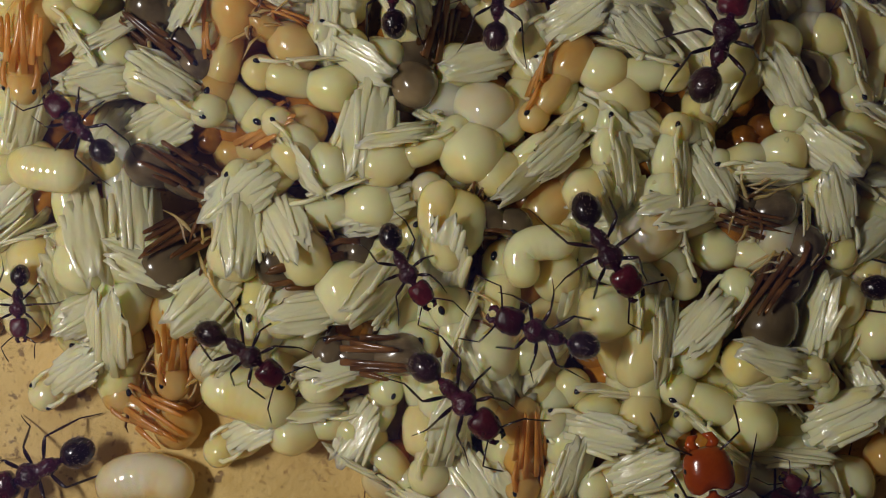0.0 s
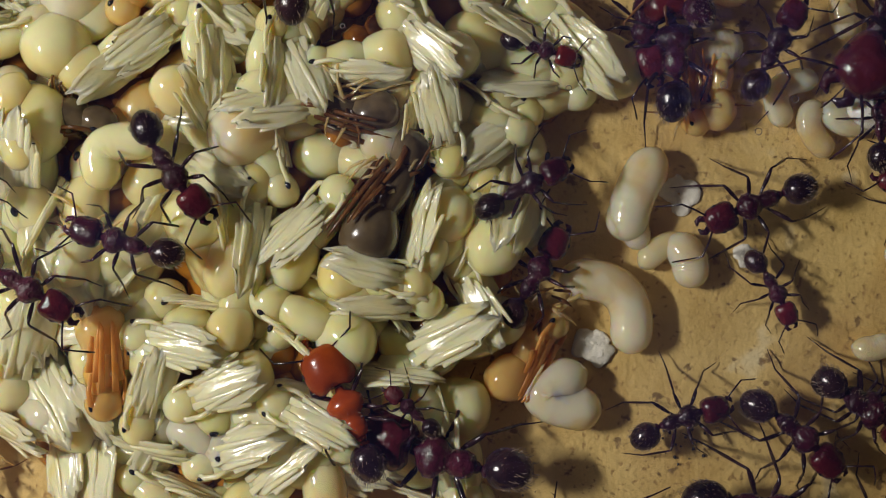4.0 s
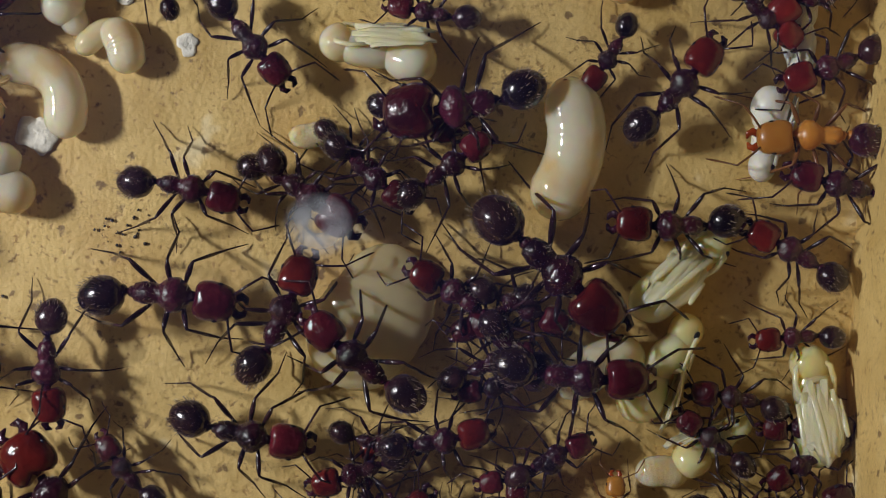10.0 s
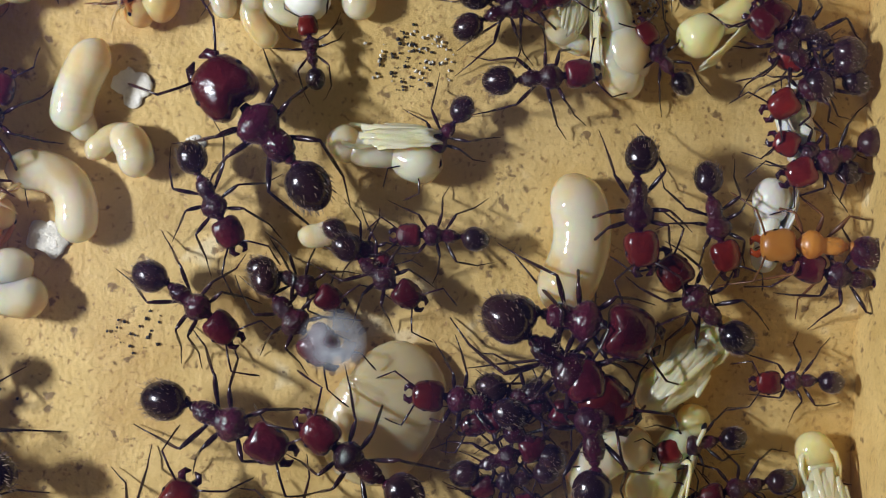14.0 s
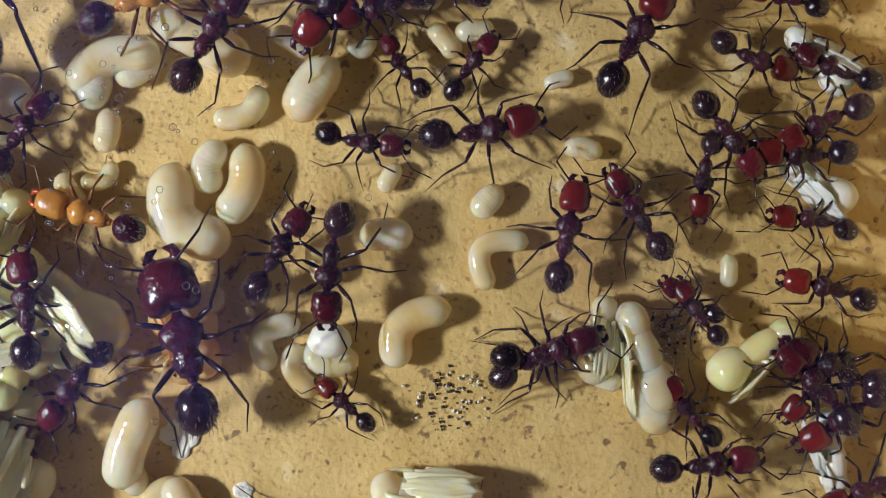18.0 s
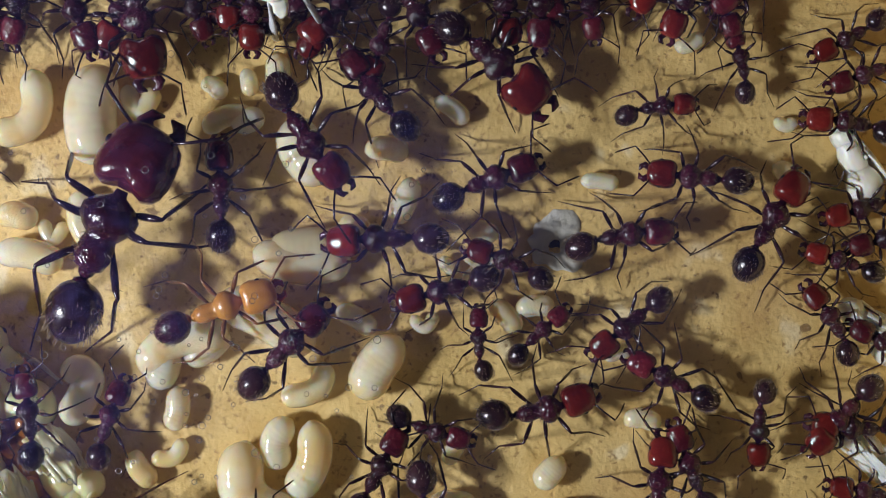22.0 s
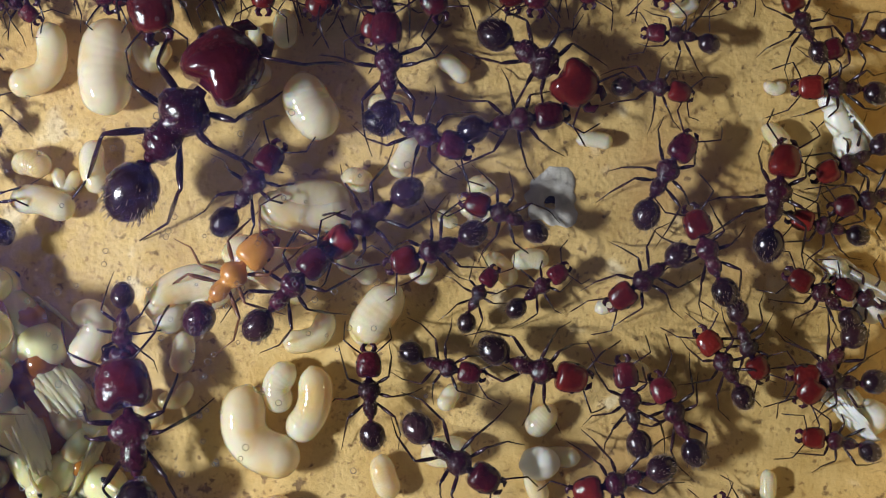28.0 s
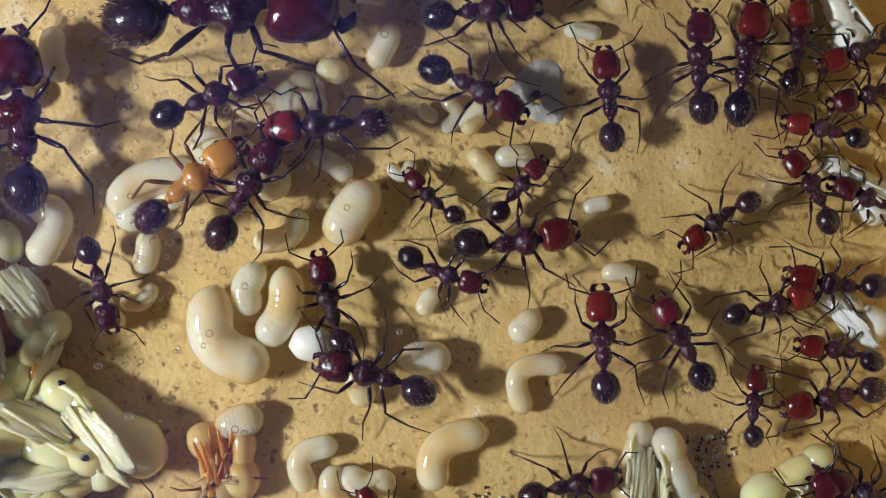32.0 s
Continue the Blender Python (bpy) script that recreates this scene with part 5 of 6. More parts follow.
    go(35, (0, 6.26, -18.50, -38), (7, 6.26, -18.50, -38), (8, 6.56, -19.45, -43), (9, 6.87, -19.54, -43), (10, 6.84, -20.06, -38), (32, 6.84, -20.06, -38))
    go(36, (0, -7.17, -28.31, -4), (7, -7.17, -28.31, -4), (8, -6.27, -27.87, -9), (9, -8.24, -28.13, -7), (10, -5.96, -28.13, -9), (11, -4.55, -28.30, -9), (13, -3.97, -28.70, 0), (32, -3.97, -28.70, 0))
    go(37, (0, 8.96, -26.87, -17), (7, 8.96, -26.87, -17), (8, 10.23, -27.34, -24), (9, 8.48, -26.68, -24), (10, 8.00, -24.71, -2), (11, 8.22, -24.25, 48), (12, 8.44, -22.13, 85), (13, 8.49, -23.10, 87), (14, 8.36, -23.05, 97), (32, 8.36, -23.05, 97))
    go(38, (0, -14.25, -31.54, 1), (7, -14.25, -31.54, 1), (7.5, -14.25, -26.54, -41), (8, -14.25, -21.54, -84), (9, -13.97, -25.04, -66), (10, -14.50, -25.61, -87), (11, -14.43, -24.62, -74), (12, -14.75, -23.45, -28), (13, -14.44, -23.10, -33), (13.5, -17.19, -23.10, -76), (14, -19.94, -23.10, -118), (32, -19.94, -23.10, -118))
    go(39, (0, -9.66, -29.17, 132), (8, -9.66, -29.17, 132), (9, -15.37, -30.41, 127), (10, -13.58, -31.59, 126), (11, -6.79, -32.43, 140), (12, -2.74, -32.93, 76), (13, 0.19, -32.42, 71), (32, 0.19, -32.42, 71))
    go(40, (0, 8.39, -31.42, 108), (8, 8.39, -31.42, 108), (9, 10.00, -31.08, 97), (10, 10.50, -30.72, 97), (11, 7.63, -31.51, 67), (12, 5.48, -34.73, 97), (32, 5.48, -34.73, 97))
    go(41, (0, 2.43, -29.67, -31), (8, 2.43, -29.67, -31), (9, 1.92, -28.55, 7), (10, 2.43, -28.05, 14), (11, 2.59, -27.19, 32), (12, 0.06, -28.16, 4), (12.5, -1.04, -32.27, -39), (13, -2.14, -36.37, -81), (32, -2.14, -36.37, -81))
    go(42, (0, -0.78, -30.20, 140), (8, -0.78, -30.20, 140), (9, -0.79, -31.20, 87), (10, -0.38, -29.78, 90), (11, -2.38, -27.66, 106), (12, -2.81, -26.05, 94), (12.5, -2.81, -31.05, 136), (13, -2.81, -36.05, 179), (32, -2.81, -36.05, 179))
    go(43, (0, 14.49, -16.28, 148), (8, 14.49, -16.28, 148), (9, 13.77, -16.96, 166), (10, 12.37, -18.04, 184), (11, 11.86, -17.34, 170), (12, 13.41, -18.12, 135), (13, 12.37, -16.56, 137), (14, 13.11, -17.43, 135), (15, 12.64, -15.07, 106), (32, 12.64, -15.07, 106))
    go(44, (0, 15.90, -26.10, -172), (8, 15.90, -26.10, -172), (9, 15.42, -25.71, -174), (10, 15.51, -25.37, -188), (12, 15.51, -26.00, -162), (14, 15.42, -25.35, -164), (32, 15.42, -25.35, -164))
    go(45, (0, 16.45, -23.01, -137), (8, 16.45, -23.01, -137), (9, 16.45, -23.03, -155), (10, 18.00, -22.54, -173), (11, 15.96, -22.81, -147), (12, 18.39, -22.31, -181), (14, 17.68, -20.58, -176), (32, 17.68, -20.58, -176))
    go(46, (0, 4.71, -32.92, -253), (8, 4.71, -32.92, -253), (8.5, 5.71, -31.19, -211), (9, 6.71, -29.46, -168), (10, 6.24, -29.30, -159), (11, 4.81, -29.28, -163), (11.5, 6.20, -29.19, -99), (12, 7.59, -29.10, -35), (13, 4.45, -26.97, 20), (32, 4.45, -26.97, 20))
    go(47, (0, 18.22, -19.25, 154), (9, 18.22, -19.25, 154), (10, 17.59, -18.96, 153), (11, 17.38, -18.25, 145), (12, 17.89, -19.20, 165), (13, 16.62, -17.25, 152), (13.5, 15.09, -15.40, 219), (14, 13.57, -13.56, 286), (15, 11.37, -21.77, 255), (32, 11.37, -21.77, 255))
    go(48, (0, 18.13, -13.77, -177), (9, 18.13, -13.77, -177), (13, 18.25, -14.09, -178), (14, 18.23, -14.55, -181), (15, 17.87, -15.38, -183), (32, 17.87, -15.38, -183))
    go(49, (0, 16.77, -9.87, 132), (9, 16.77, -9.87, 132), (9.33, 16.33, -9.45, 76), (9.67, 15.88, -9.02, 20), (10, 15.44, -8.60, -37), (11.33, 16.31, -7.98, -90), (12.67, 17.19, -7.36, -144), (14, 18.07, -6.74, -197), (15, 16.99, -2.45, -217), (18, 17.11, -1.68, -195), (18.5, 16.03, -1.79, -255), (19, 14.94, -1.90, -315), (20, 15.03, -1.91, -320), (21, 14.91, -1.46, -315), (27, 12.78, 3.60, -264), (28, 10.49, 4.97, -237), (31, 13.68, 3.82, -176), (31.33, 13.37, 3.65, -232), (31.67, 13.07, 3.48, -287), (32, 12.77, 3.31, -343))
    go(50, (0, 12.39, -6.00, -45), (9, 12.39, -6.00, -45), (9.5, 7.26, -11.13, -3), (10, 2.13, -16.26, 40), (14, 5.61, -7.74, 8), (15, 7.93, -8.90, -25), (18, 11.50, -9.62, 7), (32, 11.50, -9.62, 7))
    go(51, (0, -12.86, -33.77, 60), (9, -12.86, -33.77, 60), (10, -10.86, -30.30, 134), (11, -12.54, -30.64, 180), (12, -19.90, -26.39, 150), (32, -19.90, -26.39, 150))
    go(52, (0, -2.38, -33.09, 149), (11, -2.38, -33.09, 149), (11.5, -4.13, -36.12, 192), (12, -5.88, -39.15, 234), (32, -5.88, -39.15, 234))
    go(53, (0, 3.16, -31.95, -170), (11, 3.16, -31.95, -170), (12, 1.35, -38.72, -105), (32, 1.35, -38.72, -105))
    go(54, (0, -8.66, -34.84, 155), (11, -8.66, -34.84, 155), (11.5, -9.04, -36.09, 87), (12, -9.43, -37.34, 20), (32, -9.43, -37.34, 20))
    go(55, (0, 12.97, -31.97, -140), (11, 12.97, -31.97, -140), (13, 14.92, -23.36, -165), (14, 13.38, -23.54, -165), (32, 13.38, -23.54, -165))
    go(56, (0, 17.65, -31.87, -169), (32, 17.60, -31.95, -170))
    go(57, (0, 16.28, -32.62, -242), (9, 16.28, -32.62, -242), (10, 16.80, -30.68, -200), (11, 17.32, -28.75, -157), (13, 17.12, -29.47, -154), (32, 17.12, -29.47, -154))
    go(58, (0, -17.65, -34.36, 83), (11, -17.65, -34.36, 83), (11.5, -14.99, -33.65, 125), (12, -12.33, -32.94, 168), (13, -18.23, -31.50, 188), (32, -18.23, -31.50, 188))
    go(59, (0, 10.52, -35.35, 75), (11, 10.52, -35.35, 75), (12, 11.56, -31.49, 89), (13, 11.83, -31.65, 99), (32, 11.83, -31.65, 99))
    go(60, (0, 4.25, -36.67, 108), (32, 4.25, -36.67, 108))
    go(61, (0, -3.48, -1.18, 219), (10, -3.48, -1.18, 219), (12, -4.77, -6.01, 177), (14, -6.06, -10.84, 134), (15, -8.54, -9.04, 145), (18, -11.82, -4.34, 104), (19, -11.73, -5.87, 106), (28, -17.84, 1.48, 98), (29, -19.72, 3.34, 115), (30, -20.70, 5.68, 112), (31, -20.31, 9.37, 100), (32, -21.03, 11.07, 98))
    go(62, (0, 19.41, -5.28, 243), (10, 19.41, -5.28, 243), (12, 18.70, -7.93, 200), (14, 17.99, -10.59, 158), (15, 15.28, -8.73, 191), (18, 16.53, -6.07, 225), (19, 15.49, -9.93, 255), (32, 15.49, -9.93, 255))
    go(63, (0, -9.40, -2.33, 65), (15, -9.40, -2.33, 65), (18, -7.87, -0.07, 58), (19, -8.31, -0.64, 60), (20, -7.84, -0.44, 63), (21, -7.32, 0.65, 56), (22, -6.43, 2.62, 61), (27, -6.68, 3.52, 92), (29, -6.70, 3.26, 93), (30, -7.16, 2.71, 95), (31, -8.06, 2.27, 131), (32, -7.29, 3.21, 105))
    go(64, (0, -4.91, -0.77, -94), (15, -4.91, -0.77, -94), (19, -5.49, -0.58, -102), (20, -5.23, -0.79, -106), (21, -4.56, -0.02, -93), (27, -3.22, 1.05, -15), (28, -2.80, 0.96, -36), (29, -1.75, 1.05, -9), (30, -2.78, 1.67, -46), (30.5, -4.17, 1.05, -96), (31, -5.56, 0.43, -146), (32, -5.19, 0.11, -195))
    go(65, (0, 4.43, -4.27, 5), (15, 4.43, -4.27, 5), (19, 4.35, -4.57, 15), (20, 4.48, -4.38, 10), (26, 3.48, -6.12, -32), (32, 2.48, -7.85, -75))
    go(66, (0, 4.26, 0.21, 102), (15, 4.26, 0.21, 102), (18, 5.19, 0.71, 78), (19, 6.52, 1.03, 68), (21, 6.64, 1.80, 72), (24.5, 6.07, 0.70, 134), (28, 5.51, -0.40, 197), (28.5, 5.08, -1.46, 133), (29, 4.66, -2.51, 70), (30, 5.13, -0.86, 86), (31, 5.13, -0.44, 94), (32, 5.08, 1.49, 93))
    go(67, (0, 8.91, 1.02, 113), (15, 8.91, 1.02, 113), (18, 8.41, 1.67, 123), (19, 8.86, 1.62, 111), (20, 9.04, 1.20, 123), (21, 9.08, 1.46, 121), (22, 8.14, 2.47, 111), (23, 8.07, 3.87, 104), (29, 5.70, 2.98, 99), (30, 7.41, 3.72, 51), (30.5, 7.41, -2.03, 9), (31, 7.41, -7.78, -34), (32, 7.41, -7.78, -34))
    go(68, (0, 11.50, -2.27, -167), (15, 11.50, -2.27, -167), (18, 10.93, -2.33, -214), (19, 10.27, -2.16, -207), (20, 10.32, -2.07, -196), (24.5, 10.32, -4.82, -153), (29, 10.32, -7.57, -111), (32, 10.32, -7.57, -111))
    go(69, (0, 16.47, 1.83, 172), (15, 16.47, 1.83, 172), (18, 16.47, 1.41, 169), (19, 15.49, 2.65, 143), (20, 16.11, 1.28, 164), (27, 16.71, 1.48, 166), (28, 16.06, 1.41, 168), (29, 15.46, -0.82, 183), (30, 14.94, -0.39, 186), (31, 16.20, 1.45, 165), (32, 16.12, 1.32, 168))
    go(70, (0, -14.31, 0.14, 141), (15, -14.31, 0.14, 141), (18, -16.37, 1.61, 162), (19, -16.73, 1.66, 176), (20, -18.21, 1.61, 183), (21, -17.91, 0.11, 203), (28, -26.12, 2.31, 165), (32, -26.12, 2.31, 165))
    go(71, (0, -15.08, -1.46, -78), (15, -15.08, -1.46, -78), (16, -16.33, -1.81, -21), (17, -17.58, -2.17, 36), (18, -18.83, -2.53, 94), (19, -16.30, -0.69, 20), (20, -15.23, -2.02, 1), (21, -12.69, -0.85, 43), (25, -13.60, -4.23, 0), (29, -14.50, -7.61, -42), (32, -14.50, -7.61, -42))
    go(72, (0, -10.66, 9.51, 58), (18, -10.66, 9.51, 58), (19, -10.54, 9.98, 63), (20, -10.59, 9.71, 62), (21, -10.52, 8.66, 54), (24, -10.54, 8.41, 39), (28, -10.56, 8.64, 48), (29, -10.80, 8.83, 60), (32, -11.10, 8.24, 60))
    go(73, (0, -5.22, 11.58, -127), (18, -5.22, 11.58, -127), (19, -5.41, 11.80, -124), (20, -4.75, 13.08, -150), (21, -5.08, 13.45, -176), (22, -5.86, 13.47, -179), (23, -7.84, 13.90, -178), (24, -8.22, 13.72, -179), (27, -6.37, 12.86, -146), (28, -6.59, 12.21, -143), (30, -6.53, 12.25, -159), (31, -7.14, 11.61, -169), (32, -7.49, 11.39, -176))
    go(74, (0, -2.24, 8.40, 124), (18, -2.24, 8.40, 124), (19, -1.62, 8.96, 98), (20, -2.23, 8.28, 122), (21, -1.73, 8.92, 103), (22, -1.64, 8.51, 93), (24, -1.78, 8.90, 90), (27, -1.82, 8.42, 83), (28, -1.58, 8.31, 62), (29, -1.41, 8.39, 67), (30, -1.62, 8.27, 54), (31, -2.08, 8.56, 78), (32, -2.72, 8.12, 138))
    go(75, (0, 0.86, 8.46, 53), (18, 0.86, 8.46, 53), (19, 1.00, 9.09, 51), (21, 1.03, 8.98, 54), (22, 1.15, 8.93, 42), (27, 1.04, 9.02, 51), (28, 1.36, 8.73, 39), (30, 1.12, 8.60, 59), (32, 1.18, 8.61, 50))
    go(76, (0, -4.12, 4.95, -10), (18, -4.12, 4.95, -10), (19, -4.18, 4.65, -11), (20, -4.02, 4.82, 2), (22, -4.01, 4.57, -20), (23, -3.91, 4.86, -13), (27, -3.47, 5.28, -24), (28, -3.29, 5.08, -18), (29, -1.71, 4.14, -24), (30, -2.33, 4.61, -32), (31, -2.13, 4.34, -22), (32, -2.30, 4.75, -21))
    go(77, (0, 1.31, 5.42, 11), (20, 1.35, 5.38, 11), (21, 1.43, 5.63, 9), (22, 1.03, 5.43, 11), (27, 1.10, 5.82, -9), (28, 1.10, 5.02, -18), (29, 1.42, 5.54, -3), (30, 0.93, 6.18, 6), (31, 0.68, 6.14, 6), (32, 1.07, 6.14, 8))
    go(78, (0, 8.22, 9.55, 59), (18, 8.22, 9.55, 59), (19, 8.97, 10.43, 58), (20, 9.91, 10.89, 78), (21, 11.52, 13.33, 54), (23, 11.87, 13.95, 66), (27, 12.81, 12.11, 84), (28, 12.65, 12.99, 78), (29, 11.87, 14.00, 107), (30, 11.92, 14.59, 101), (31, 11.19, 14.41, 84), (32, 11.43, 14.38, 80))
    go(79, (0, 13.70, 8.71, -22), (18, 13.70, 8.71, -22), (18.5, 14.80, 8.28, 46), (19, 15.90, 7.86, 114), (20, 15.85, 8.29, 128), (21, 14.57, 9.11, 102), (22, 14.85, 9.26, 120), (23, 14.66, 9.02, 109), (25, 14.85, 9.24, 32), (27, 15.04, 9.45, -45), (27.33, 15.12, 9.10, -103), (27.67, 15.20, 8.75, -160), (28, 15.27, 8.41, -217), (29, 15.08, 8.97, -211), (30, 14.87, 8.57, -213), (31, 14.88, 8.71, -242), (32, 14.75, 8.67, -239))
    go(80, (0, 12.54, 5.22, -52), (18, 12.54, 5.22, -52), (19, 12.01, 7.48, -82), (20, 11.19, 7.40, -106), (20.5, 10.17, 6.38, -161), (21, 9.15, 5.35, -216), (22, 7.27, 6.72, -209), (23, 7.14, 7.05, -205), (24, 7.29, 6.83, -206), (27, 8.43, 2.52, -241), (28, 8.10, 2.49, -243), (29, 8.51, 1.98, -234), (30, 9.38, 0.78, -251), (31, 8.66, 1.75, -239), (32, 8.80, 1.65, -241))
    go(81, (0, 16.79, 5.80, -153), (18, 16.79, 5.80, -153), (20, 15.29, 4.63, -148), (21, 14.97, 5.01, -121), (22, 15.19, 5.02, -133), (27, 15.70, 5.16, -133), (28, 15.43, 5.25, -127), (29, 14.39, 3.55, -138), (30, 14.41, 4.32, -150), (31, 15.74, 4.67, -136), (32, 15.75, -0.77, -166))
    go(82, (0, 11.44, 3.48, -99), (18, 11.44, 3.48, -99), (19, 11.08, 3.18, -101), (21, 11.46, 4.82, -81), (22, 11.34, 4.61, -95), (23, 11.10, 6.45, -17), (24, 10.86, 8.29, 61), (25.5, 10.81, 7.85, -9), (27, 10.76, 7.42, -78), (29, 12.04, 5.51, -59), (30, 10.81, 6.27, -101), (31, 10.70, 7.21, -107), (32, 10.45, 7.33, -144))
    go(83, (0, -19.44, 5.36, 54), (18, -19.44, 5.36, 54), (21, -18.70, 4.17, 18), (22, -18.90, 5.13, 71), (23, -19.03, 6.36, 81), (24, -18.99, 6.65, 87), (25.5, -18.57, 7.80, 163), (27, -18.15, 8.95, 240), (28, -18.45, 6.84, 267), (29, -17.69, 5.89, 292), (31, -17.36, 4.73, 270), (32, -17.80, 4.09, 286))
    go(84, (0, -13.90, 11.26, 23), (18, -13.90, 11.26, 23), (19, -13.90, 11.51, 20), (23, -13.46, 10.17, 19), (24, -13.64, 10.19, 19), (27, -13.42, 9.27, 32), (28, -13.31, 9.11, 49), (30, -13.57, 8.70, 49), (31, -13.32, 9.08, 35), (32, -13.63, 8.61, 40))
    go(85, (0, -20.77, 12.46, 83), (19, -20.77, 12.46, 83), (20, -19.93, 13.24, 71), (21, -19.72, 12.79, 79), (22, -18.49, 13.79, 65), (23, -17.83, 14.41, 67), (24, -17.92, 15.61, 65), (27, -16.40, 16.52, 61), (28, -15.70, 16.37, 53), (29, -15.54, 17.00, 41), (30, -14.84, 16.28, 48), (31, -14.62, 15.65, 33), (32, -12.27, 16.41, 5))
    go(86, (0, -13.84, 15.33, 105), (19, -13.84, 15.33, 105), (20, -13.84, 14.91, 105), (22, -13.44, 15.63, 91), (24, -13.06, 15.17, 86), (27, -12.30, 14.73, 61), (28, -12.48, 13.50, 55), (29, -12.90, 12.92, 52), (30, -12.55, 13.15, 54), (31, -12.64, 13.11, 40), (32, -12.89, 12.51, 25))
    go(87, (0, 5.26, 13.13, -4), (20, 5.14, 13.15, -3), (21, 5.18, 13.46, 13), (22, 4.98, 13.44, 9), (23, 4.94, 12.82, -25), (24, 5.52, 12.96, -2), (25.5, 5.94, 13.16, 49), (27, 6.36, 13.36, 100), (28, 7.31, 14.08, 60), (29, 7.89, 14.99, 76), (30, 8.32, 15.43, 74), (31, 8.74, 13.82, 110), (32, 9.34, 14.23, 91))
    go(88, (0, 15.21, 11.51, 164), (19, 15.21, 11.51, 164), (21, 15.42, 12.07, 161), (30, 15.46, 11.52, 169), (31, 15.71, 11.42, 172), (32, 15.38, 11.42, 167))
    go(89, (0, 16.33, 14.32, -170), (19, 16.33, 14.32, -170), (20, 16.83, 15.10, -160), (21, 16.75, 15.18, -160), (22, 16.50, 14.59, -162), (28, 16.61, 14.98, -154), (29, 16.31, 14.80, -163), (30, 16.25, 14.93, -158), (31, 16.93, 15.09, -155), (32, 17.02, 15.15, -155))
    go(90, (0, -0.80, 16.20, 7), (20, -0.80, 16.20, 7), (21, -1.01, 16.28, 27), (23, -1.20, 15.83, 15), (24, -0.59, 16.10, 18), (27, -0.29, 16.86, 14), (29, 0.35, 16.62, 8), (30, -0.00, 16.46, 14), (31, 0.19, 16.52, 4), (32, -0.58, 16.66, 6))
    go(91, (0, 9.29, 15.81, 180), (20, 9.29, 15.81, 180), (21, 9.34, 16.09, 169), (23, 7.36, 15.94, 185), (24, 6.74, 15.38, 195), (26.5, 8.37, 12.52, 148), (29, 10.01, 9.67, 102), (30, 10.15, 10.92, 113), (31, 12.74, 20.58, 75), (32, 12.74, 20.58, 75))
    go(92, (0, -9.72, 18.03, -59), (21, -9.72, 18.03, -59), (22, -9.36, 18.15, -57), (23, -7.96, 18.07, -37), (24, -7.31, 18.24, -47), (27, -5.59, 19.88, -106), (27.33, -5.65, 19.62, -160), (27.67, -5.71, 19.37, -215), (28, -5.78, 19.12, -270), (29, -5.83, 17.92, -279), (30, -3.83, 21.39, -300), (32, -3.83, 21.39, -300))
    go(93, (0, 6.69, 19.44, 9), (21, 6.69, 19.44, 9), (24, 6.91, 19.15, 7), (27, 6.45, 18.66, -15), (28, 6.88, 18.52, -7), (29, 5.80, 18.32, 6), (30, 5.43, 18.50, 15), (32, 5.43, 18.50, 15))
    go(94, (0, -1.86, 21.33, -59), (21, -1.86, 21.33, -59), (22, -0.92, 21.72, -41), (23, -1.10, 21.44, -52), (24, -1.02, 21.83, -41), (28, 1.20, 19.81, -32), (29, 0.59, 19.77, -20), (30, -1.45, 19.92, -40), (32, -1.45, 19.92, -40))
    go(95, (0, -6.25, 20.20, 126), (22, -6.16, 20.08, 128), (24, -5.61, 20.65, 129), (25.5, -5.13, 18.49, 54), (27, -4.65, 16.33, -21), (28, -4.40, 16.25, -19), (29, -4.36, 15.13, -27), (30, -3.40, 14.94, -26), (32, -0.88, 13.15, -27))
    go(96, (0, 8.83, 19.10, -105), (20, 8.83, 19.10, -105), (21, 6.24, 9.44, -88), (22, 5.39, 9.40, -141), (23, 5.08, 9.65, -150), (24, 5.97, 10.27, -178), (27, 8.53, 11.99, -118), (28, 6.71, 9.42, -143), (29, 6.23, 10.25, -125), (30, 6.75, 10.51, -118), (30.5, 6.01, 11.58, -170), (31, 5.28, 12.64, -221), (32, 5.31, 12.69, -265))
    go(97, (0, 16.21, 18.73, 175), (21, 16.21, 18.73, 175), (22, 15.83, 18.50, 169), (23, 15.95, 18.35, 179), (27, 16.21, 18.48, 173), (29, 15.79, 18.42, 181), (30, 16.25, 18.41, 183), (31, 15.11, 16.80, 133), (32, 13.97, 15.18, 84))
    go(98, (0, 11.11, 21.49, 93), (23, 10.75, 21.34, 103), (24, 10.69, 21.01, 111), (27, 9.71, 20.55, 145), (28, 8.31, 20.98, 170), (32, 8.31, 20.98, 170))
    go(99, (0, -16.90, 23.51, -83), (21, -16.90, 23.51, -83), (22, -17.13, 24.14, -83), (23, -17.59, 24.00, -72), (32, -17.68, 24.22, -79))
    go(100, (0, 15.88, 22.53, -151), (22, 15.88, 22.53, -151), (23, 14.79, 22.72, -152), (27, 13.45, 22.09, -229), (28, 14.18, 21.40, -243), (32, 14.18, 21.40, -243))
    go(101, (0, -12.38, 23.67, 167), (22, -12.38, 23.67, 167), (23, -12.96, 24.35, 225), (24, -13.54, 25.03, 284), (32, -13.54, 25.03, 284))
    go(102, (0, -22.05, 5.54, 96), (22, -22.05, 5.54, 96), (24, -25.09, 12.95, 120), (32, -25.09, 12.95, 120))
    go(103, (0, -23.74, 25.05, -97), (23, -23.74, 25.05, -97), (24, -22.19, 25.22, -74), (32, -22.19, 25.22, -74))
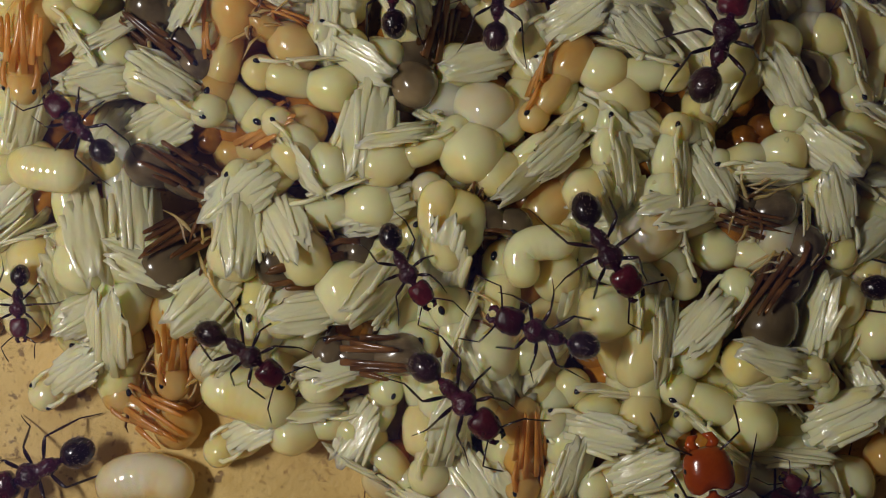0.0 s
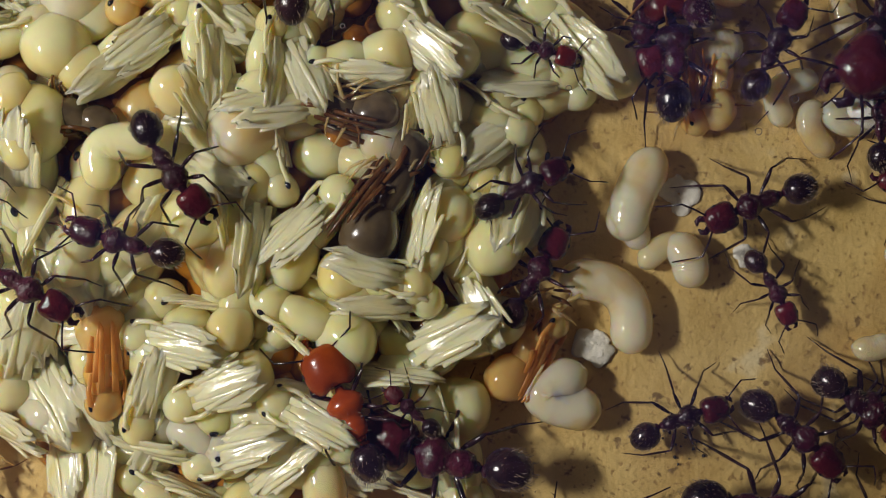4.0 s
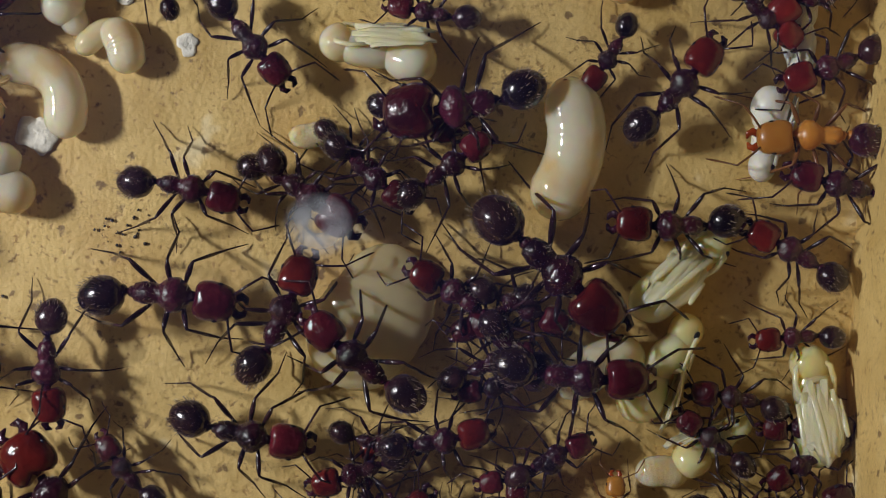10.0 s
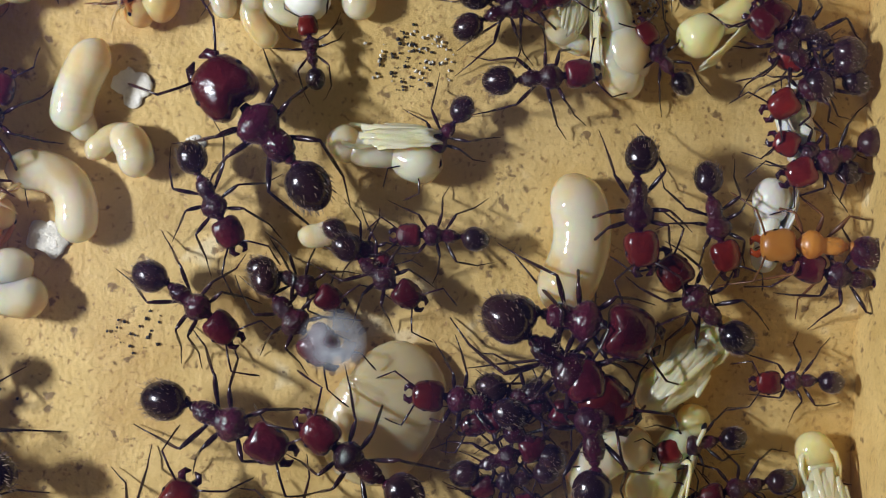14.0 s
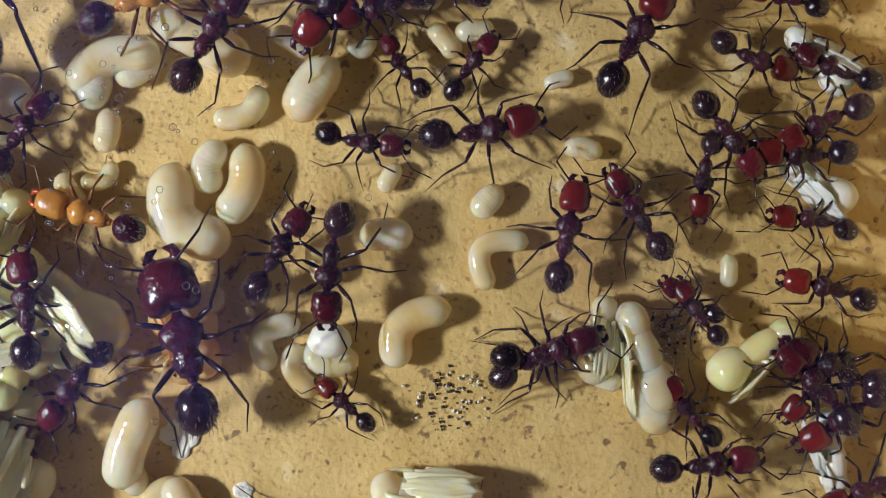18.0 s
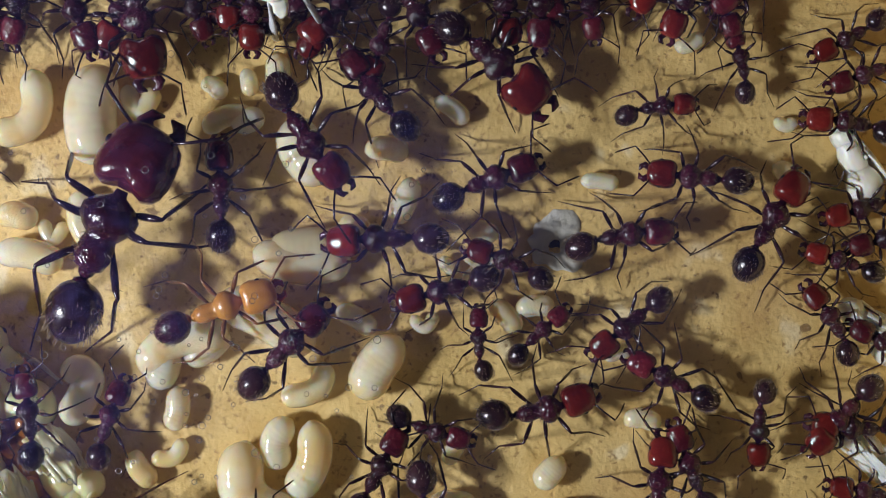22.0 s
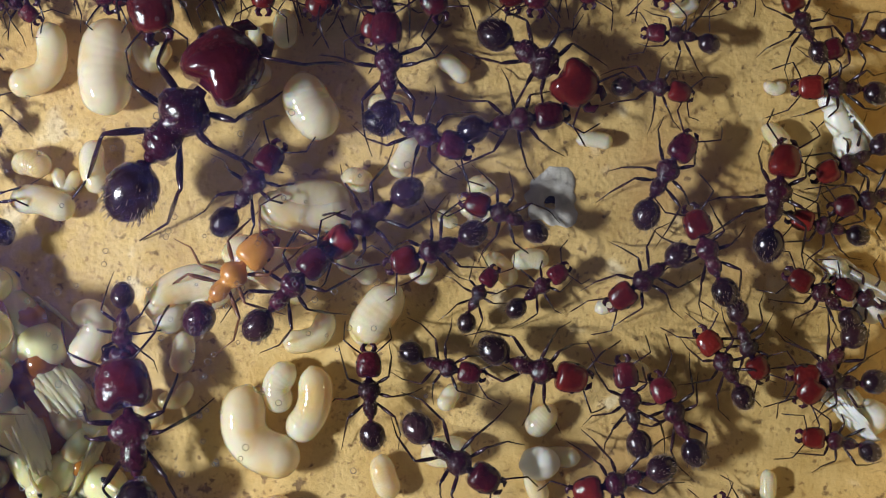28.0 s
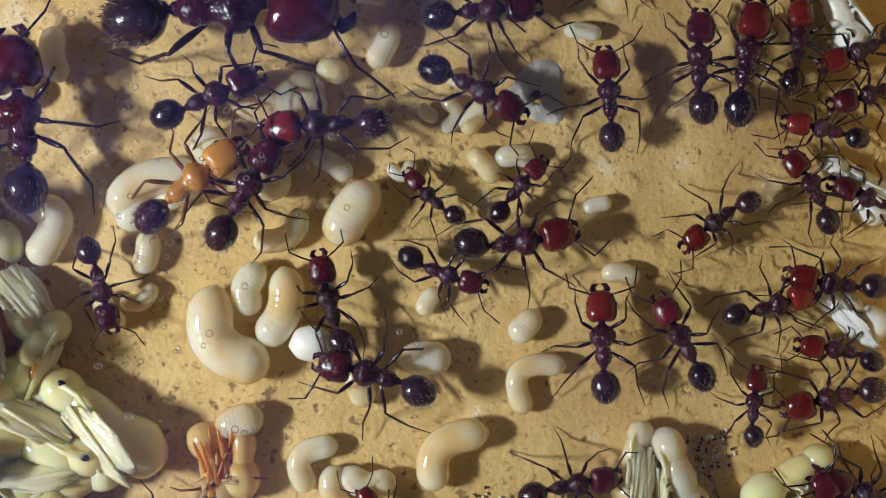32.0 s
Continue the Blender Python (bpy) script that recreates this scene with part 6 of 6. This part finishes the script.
    go(104, (0, -25.75, 23.15, 0), (22, -25.75, 23.15, 0), (23, -11.25, 23.15, -12), (23.5, -10.04, 23.33, -79), (24, -8.83, 23.51, -145), (27, -10.41, 23.72, -174), (32, -10.41, 23.72, -174))
    go(105, (0, -27.00, 22.76, -72), (24, -27.00, 22.76, -72), (27, -24.10, 22.70, -34), (32, -24.10, 22.70, -34))
    go(106, (0, -25.47, 17.55, 116), (32, -25.47, 17.55, 116))
    go(107, (0, -3.01, 26.16, -21), (32, -3.01, 26.16, -21))
    go(108, (0, 6.82, 25.42, -130), (32, 6.82, 25.42, -130))
    go(109, (0, 2.37, 24.91, -104), (32, 2.37, 24.91, -104))
    go(110, (0, 11.13, 25.52, -114), (32, 11.13, 25.52, -114))
    go(111, (0, -3.10, 11.08, -165), (27, -3.10, 11.08, -165), (30, -4.37, 9.77, -139), (30.5, -4.37, 14.77, -182), (31, -4.37, 19.77, -224), (32, -4.37, 19.77, -224))
    go(112, (0, -0.15, 12.29, 156), (28, -0.15, 12.29, 156), (29, -1.04, 11.47, 188), (29.5, -1.04, 16.47, 146), (30, -1.04, 21.47, 103), (32, -1.04, 21.47, 103))
    go(113, (0, 11.24, -2.85, 126), (29, 11.24, -2.85, 126), (30, 11.21, -2.61, 137), (31, 12.34, -1.19, 85), (32, 12.09, -1.32, 86))
    go(114, (0, 3.87, -4.86, 24), (31, 3.87, -4.86, 24), (32, 3.64, -4.90, 12))
    go(115, (0, -28.06, 24.60, -60), (32, -28.36, 24.60, -72))
    go(116, (0, -24.34, 24.60, -100), (32, -24.34, 24.40, -100))
    go(117, (0, -20.35, 24.60, -80), (32, -20.05, 24.60, -68))
    go(118, (0, -17.56, 24.60, -110), (32, -17.86, 24.40, -122))
    go(119, (0, -14.77, 24.60, -70), (32, -14.77, 24.60, -70))
    go(120, (0, -12.13, 24.60, -95), (32, -11.83, 24.40, -83))
    go(121, (0, -7.35, 24.60, -130), (32, -7.65, 24.60, -142))
    go(122, (0, -4.45, 24.28, -60), (32, -4.45, 24.08, -60))
    go(123, (0, -0.47, 24.60, -90), (32, -0.17, 24.60, -78))
    go(124, (0, 3.90, 24.60, -75), (32, 3.60, 24.40, -87))
    go(125, (0, 8.27, 24.60, -120), (32, 8.27, 24.60, -120))
    go(126, (0, 9.61, 24.60, -80), (32, 9.91, 24.40, -68))
    go(127, (0, 1.66, 24.60, -80), (32, 1.36, 24.60, -92))
    go(128, (0, -10.00, 24.60, -60), (32, -10.00, 24.40, -60))
    go(129, (0, 5.05, -25.50, 190), (32, 5.35, -25.50, 202))
    go(130, (0, 0.67, -32.94, 100), (32, 0.37, -33.14, 88))
    go(131, (0, 7.42, -28.50, 30), (32, 7.42, -28.50, 30))
    go(132, (0, 9.53, -35.14, 170), (32, 9.83, -35.34, 182))
    go(133, (0, 14.03, -33.87, 120), (32, 13.73, -33.87, 108))
    go(134, (0, 6.01, -31.23, 80), (32, 6.01, -31.43, 80))
    go(135, (0, -0.80, -29.56, 200), (32, -0.50, -29.56, 212))
    go(136, (0, 14.74, -27.27, 150), (32, 14.44, -27.47, 138))
    go(137, (0, 19.48, -15.91, 170), (32, 19.48, -15.91, 170))
    go(138, (0, 18.66, -10.60, 200), (32, 18.96, -10.80, 212))
    go(139, (0, 18.68, -26.44, 190), (32, 18.38, -26.44, 178))
    go(140, (0, 17.48, -31.21, 160), (32, 17.48, -31.41, 160))
    go(141, (0, 17.25, 8.23, 150), (32, 17.55, 8.23, 162))
    go(142, (0, 16.73, -5.96, 140), (32, 16.43, -6.16, 128))
    go(143, (0, 17.74, -7.47, 215), (32, 17.74, -7.47, 215))
    go(144, (0, 16.50, 20.99, 190), (32, 16.80, 20.79, 202))
    go(145, (0, 16.15, 4.36, 185), (32, 15.85, 4.36, 173))
    go(146, (0, 17.56, 13.37, 200), (32, 17.56, 13.17, 200))
    go(147, (0, 17.21, -5.29, 150), (32, 17.51, -5.29, 162))
    go(148, (0, 4.41, -24.65, 27), (32, 4.66, -24.50, 15))
    go(149, (0, 5.85, -21.96, -23), (32, 5.55, -21.81, -13))
    go(150, (0, 5.34, -23.60, 147), (32, 5.59, -23.45, 157))
    go(151, (0, 4.78, -22.54, -145), (32, 4.48, -22.39, -157))
    go(152, (0, 18.60, -27.94, -146), (32, 18.85, -27.79, -136))
    go(153, (0, 15.77, -30.29, -2), (32, 15.47, -30.14, 8))
    go(154, (0, 18.60, -30.26, 36), (32, 18.85, -30.11, 24))
    go(155, (0, 16.84, -33.65, -147), (32, 16.54, -33.50, -137))
    go(156, (0, 18.60, -33.77, -164), (32, 18.85, -33.62, -154))
    go(157, (0, 0.97, -32.12, 55), (32, 0.67, -31.97, 43))
    go(158, (0, 5.57, -35.11, 157), (32, 5.82, -34.96, 167))
    go(159, (0, -4.03, -36.23, 139), (32, -4.33, -36.08, 149))
    go(160, (0, 10.12, -36.20, 91), (32, 10.37, -36.05, 79))
    go(161, (0, -0.15, -28.33, -12), (32, -0.45, -28.18, -2))
    go(162, (0, -8.36, 23.46, -141), (32, -8.11, 23.61, -131))
    go(163, (0, -5.68, 22.64, -100), (32, -5.98, 22.79, -112))
    go(164, (0, -22.79, 24.81, -104), (32, -22.54, 24.96, -94))
    go(165, (0, -26.55, 23.23, -76), (32, -26.85, 23.38, -66))
    go(166, (0, -13.18, 25.18, -85), (32, -12.93, 25.33, -97))
    go(167, (0, 1.14, 25.19, -59), (32, 0.84, 25.34, -49))
    go(168, (0, 6.93, 25.44, -132), (32, 7.18, 25.59, -122))
    go(169, (0, 11.34, 25.00, -131), (32, 11.04, 25.15, -143))
    go(170, (0, -1.19, -16.59, -36), (9, -1.19, -16.59, -36), (32, -1.49, -16.44, -26))
    go(171, (0, -4.66, -17.16, -23), (9, -4.66, -17.16, -23), (32, -4.96, -17.01, -13))
    walk(EGGS, [(0, mpose(-4.83, -4.67, 0.95)), (15, mpose(-4.83, -4.67, 0.95)), (18, mpose(-5.61, -4.10, 0.95)), (19, mpose(-5.71, -4.03, 0.95)), (20, mpose(-5.35, -4.15, 0.95)), (29, mpose(1.70, 0.42, 0.95)), (30, mpose(-1.15, -1.11, 0.95)), (31, mpose(-8.30, -1.22, 0.95)), (32, mpose(-8.24, 1.43, 0.95))])
    walk(EGGS_SMALL, [(0, mpose(-7.80, -34.06, 0.7)), (11, mpose(-7.80, -34.06, 0.7)), (12, mpose(-7.05, -36.89, 0.7)), (32, mpose(-7.05, -36.89, 0.7))])


motions()
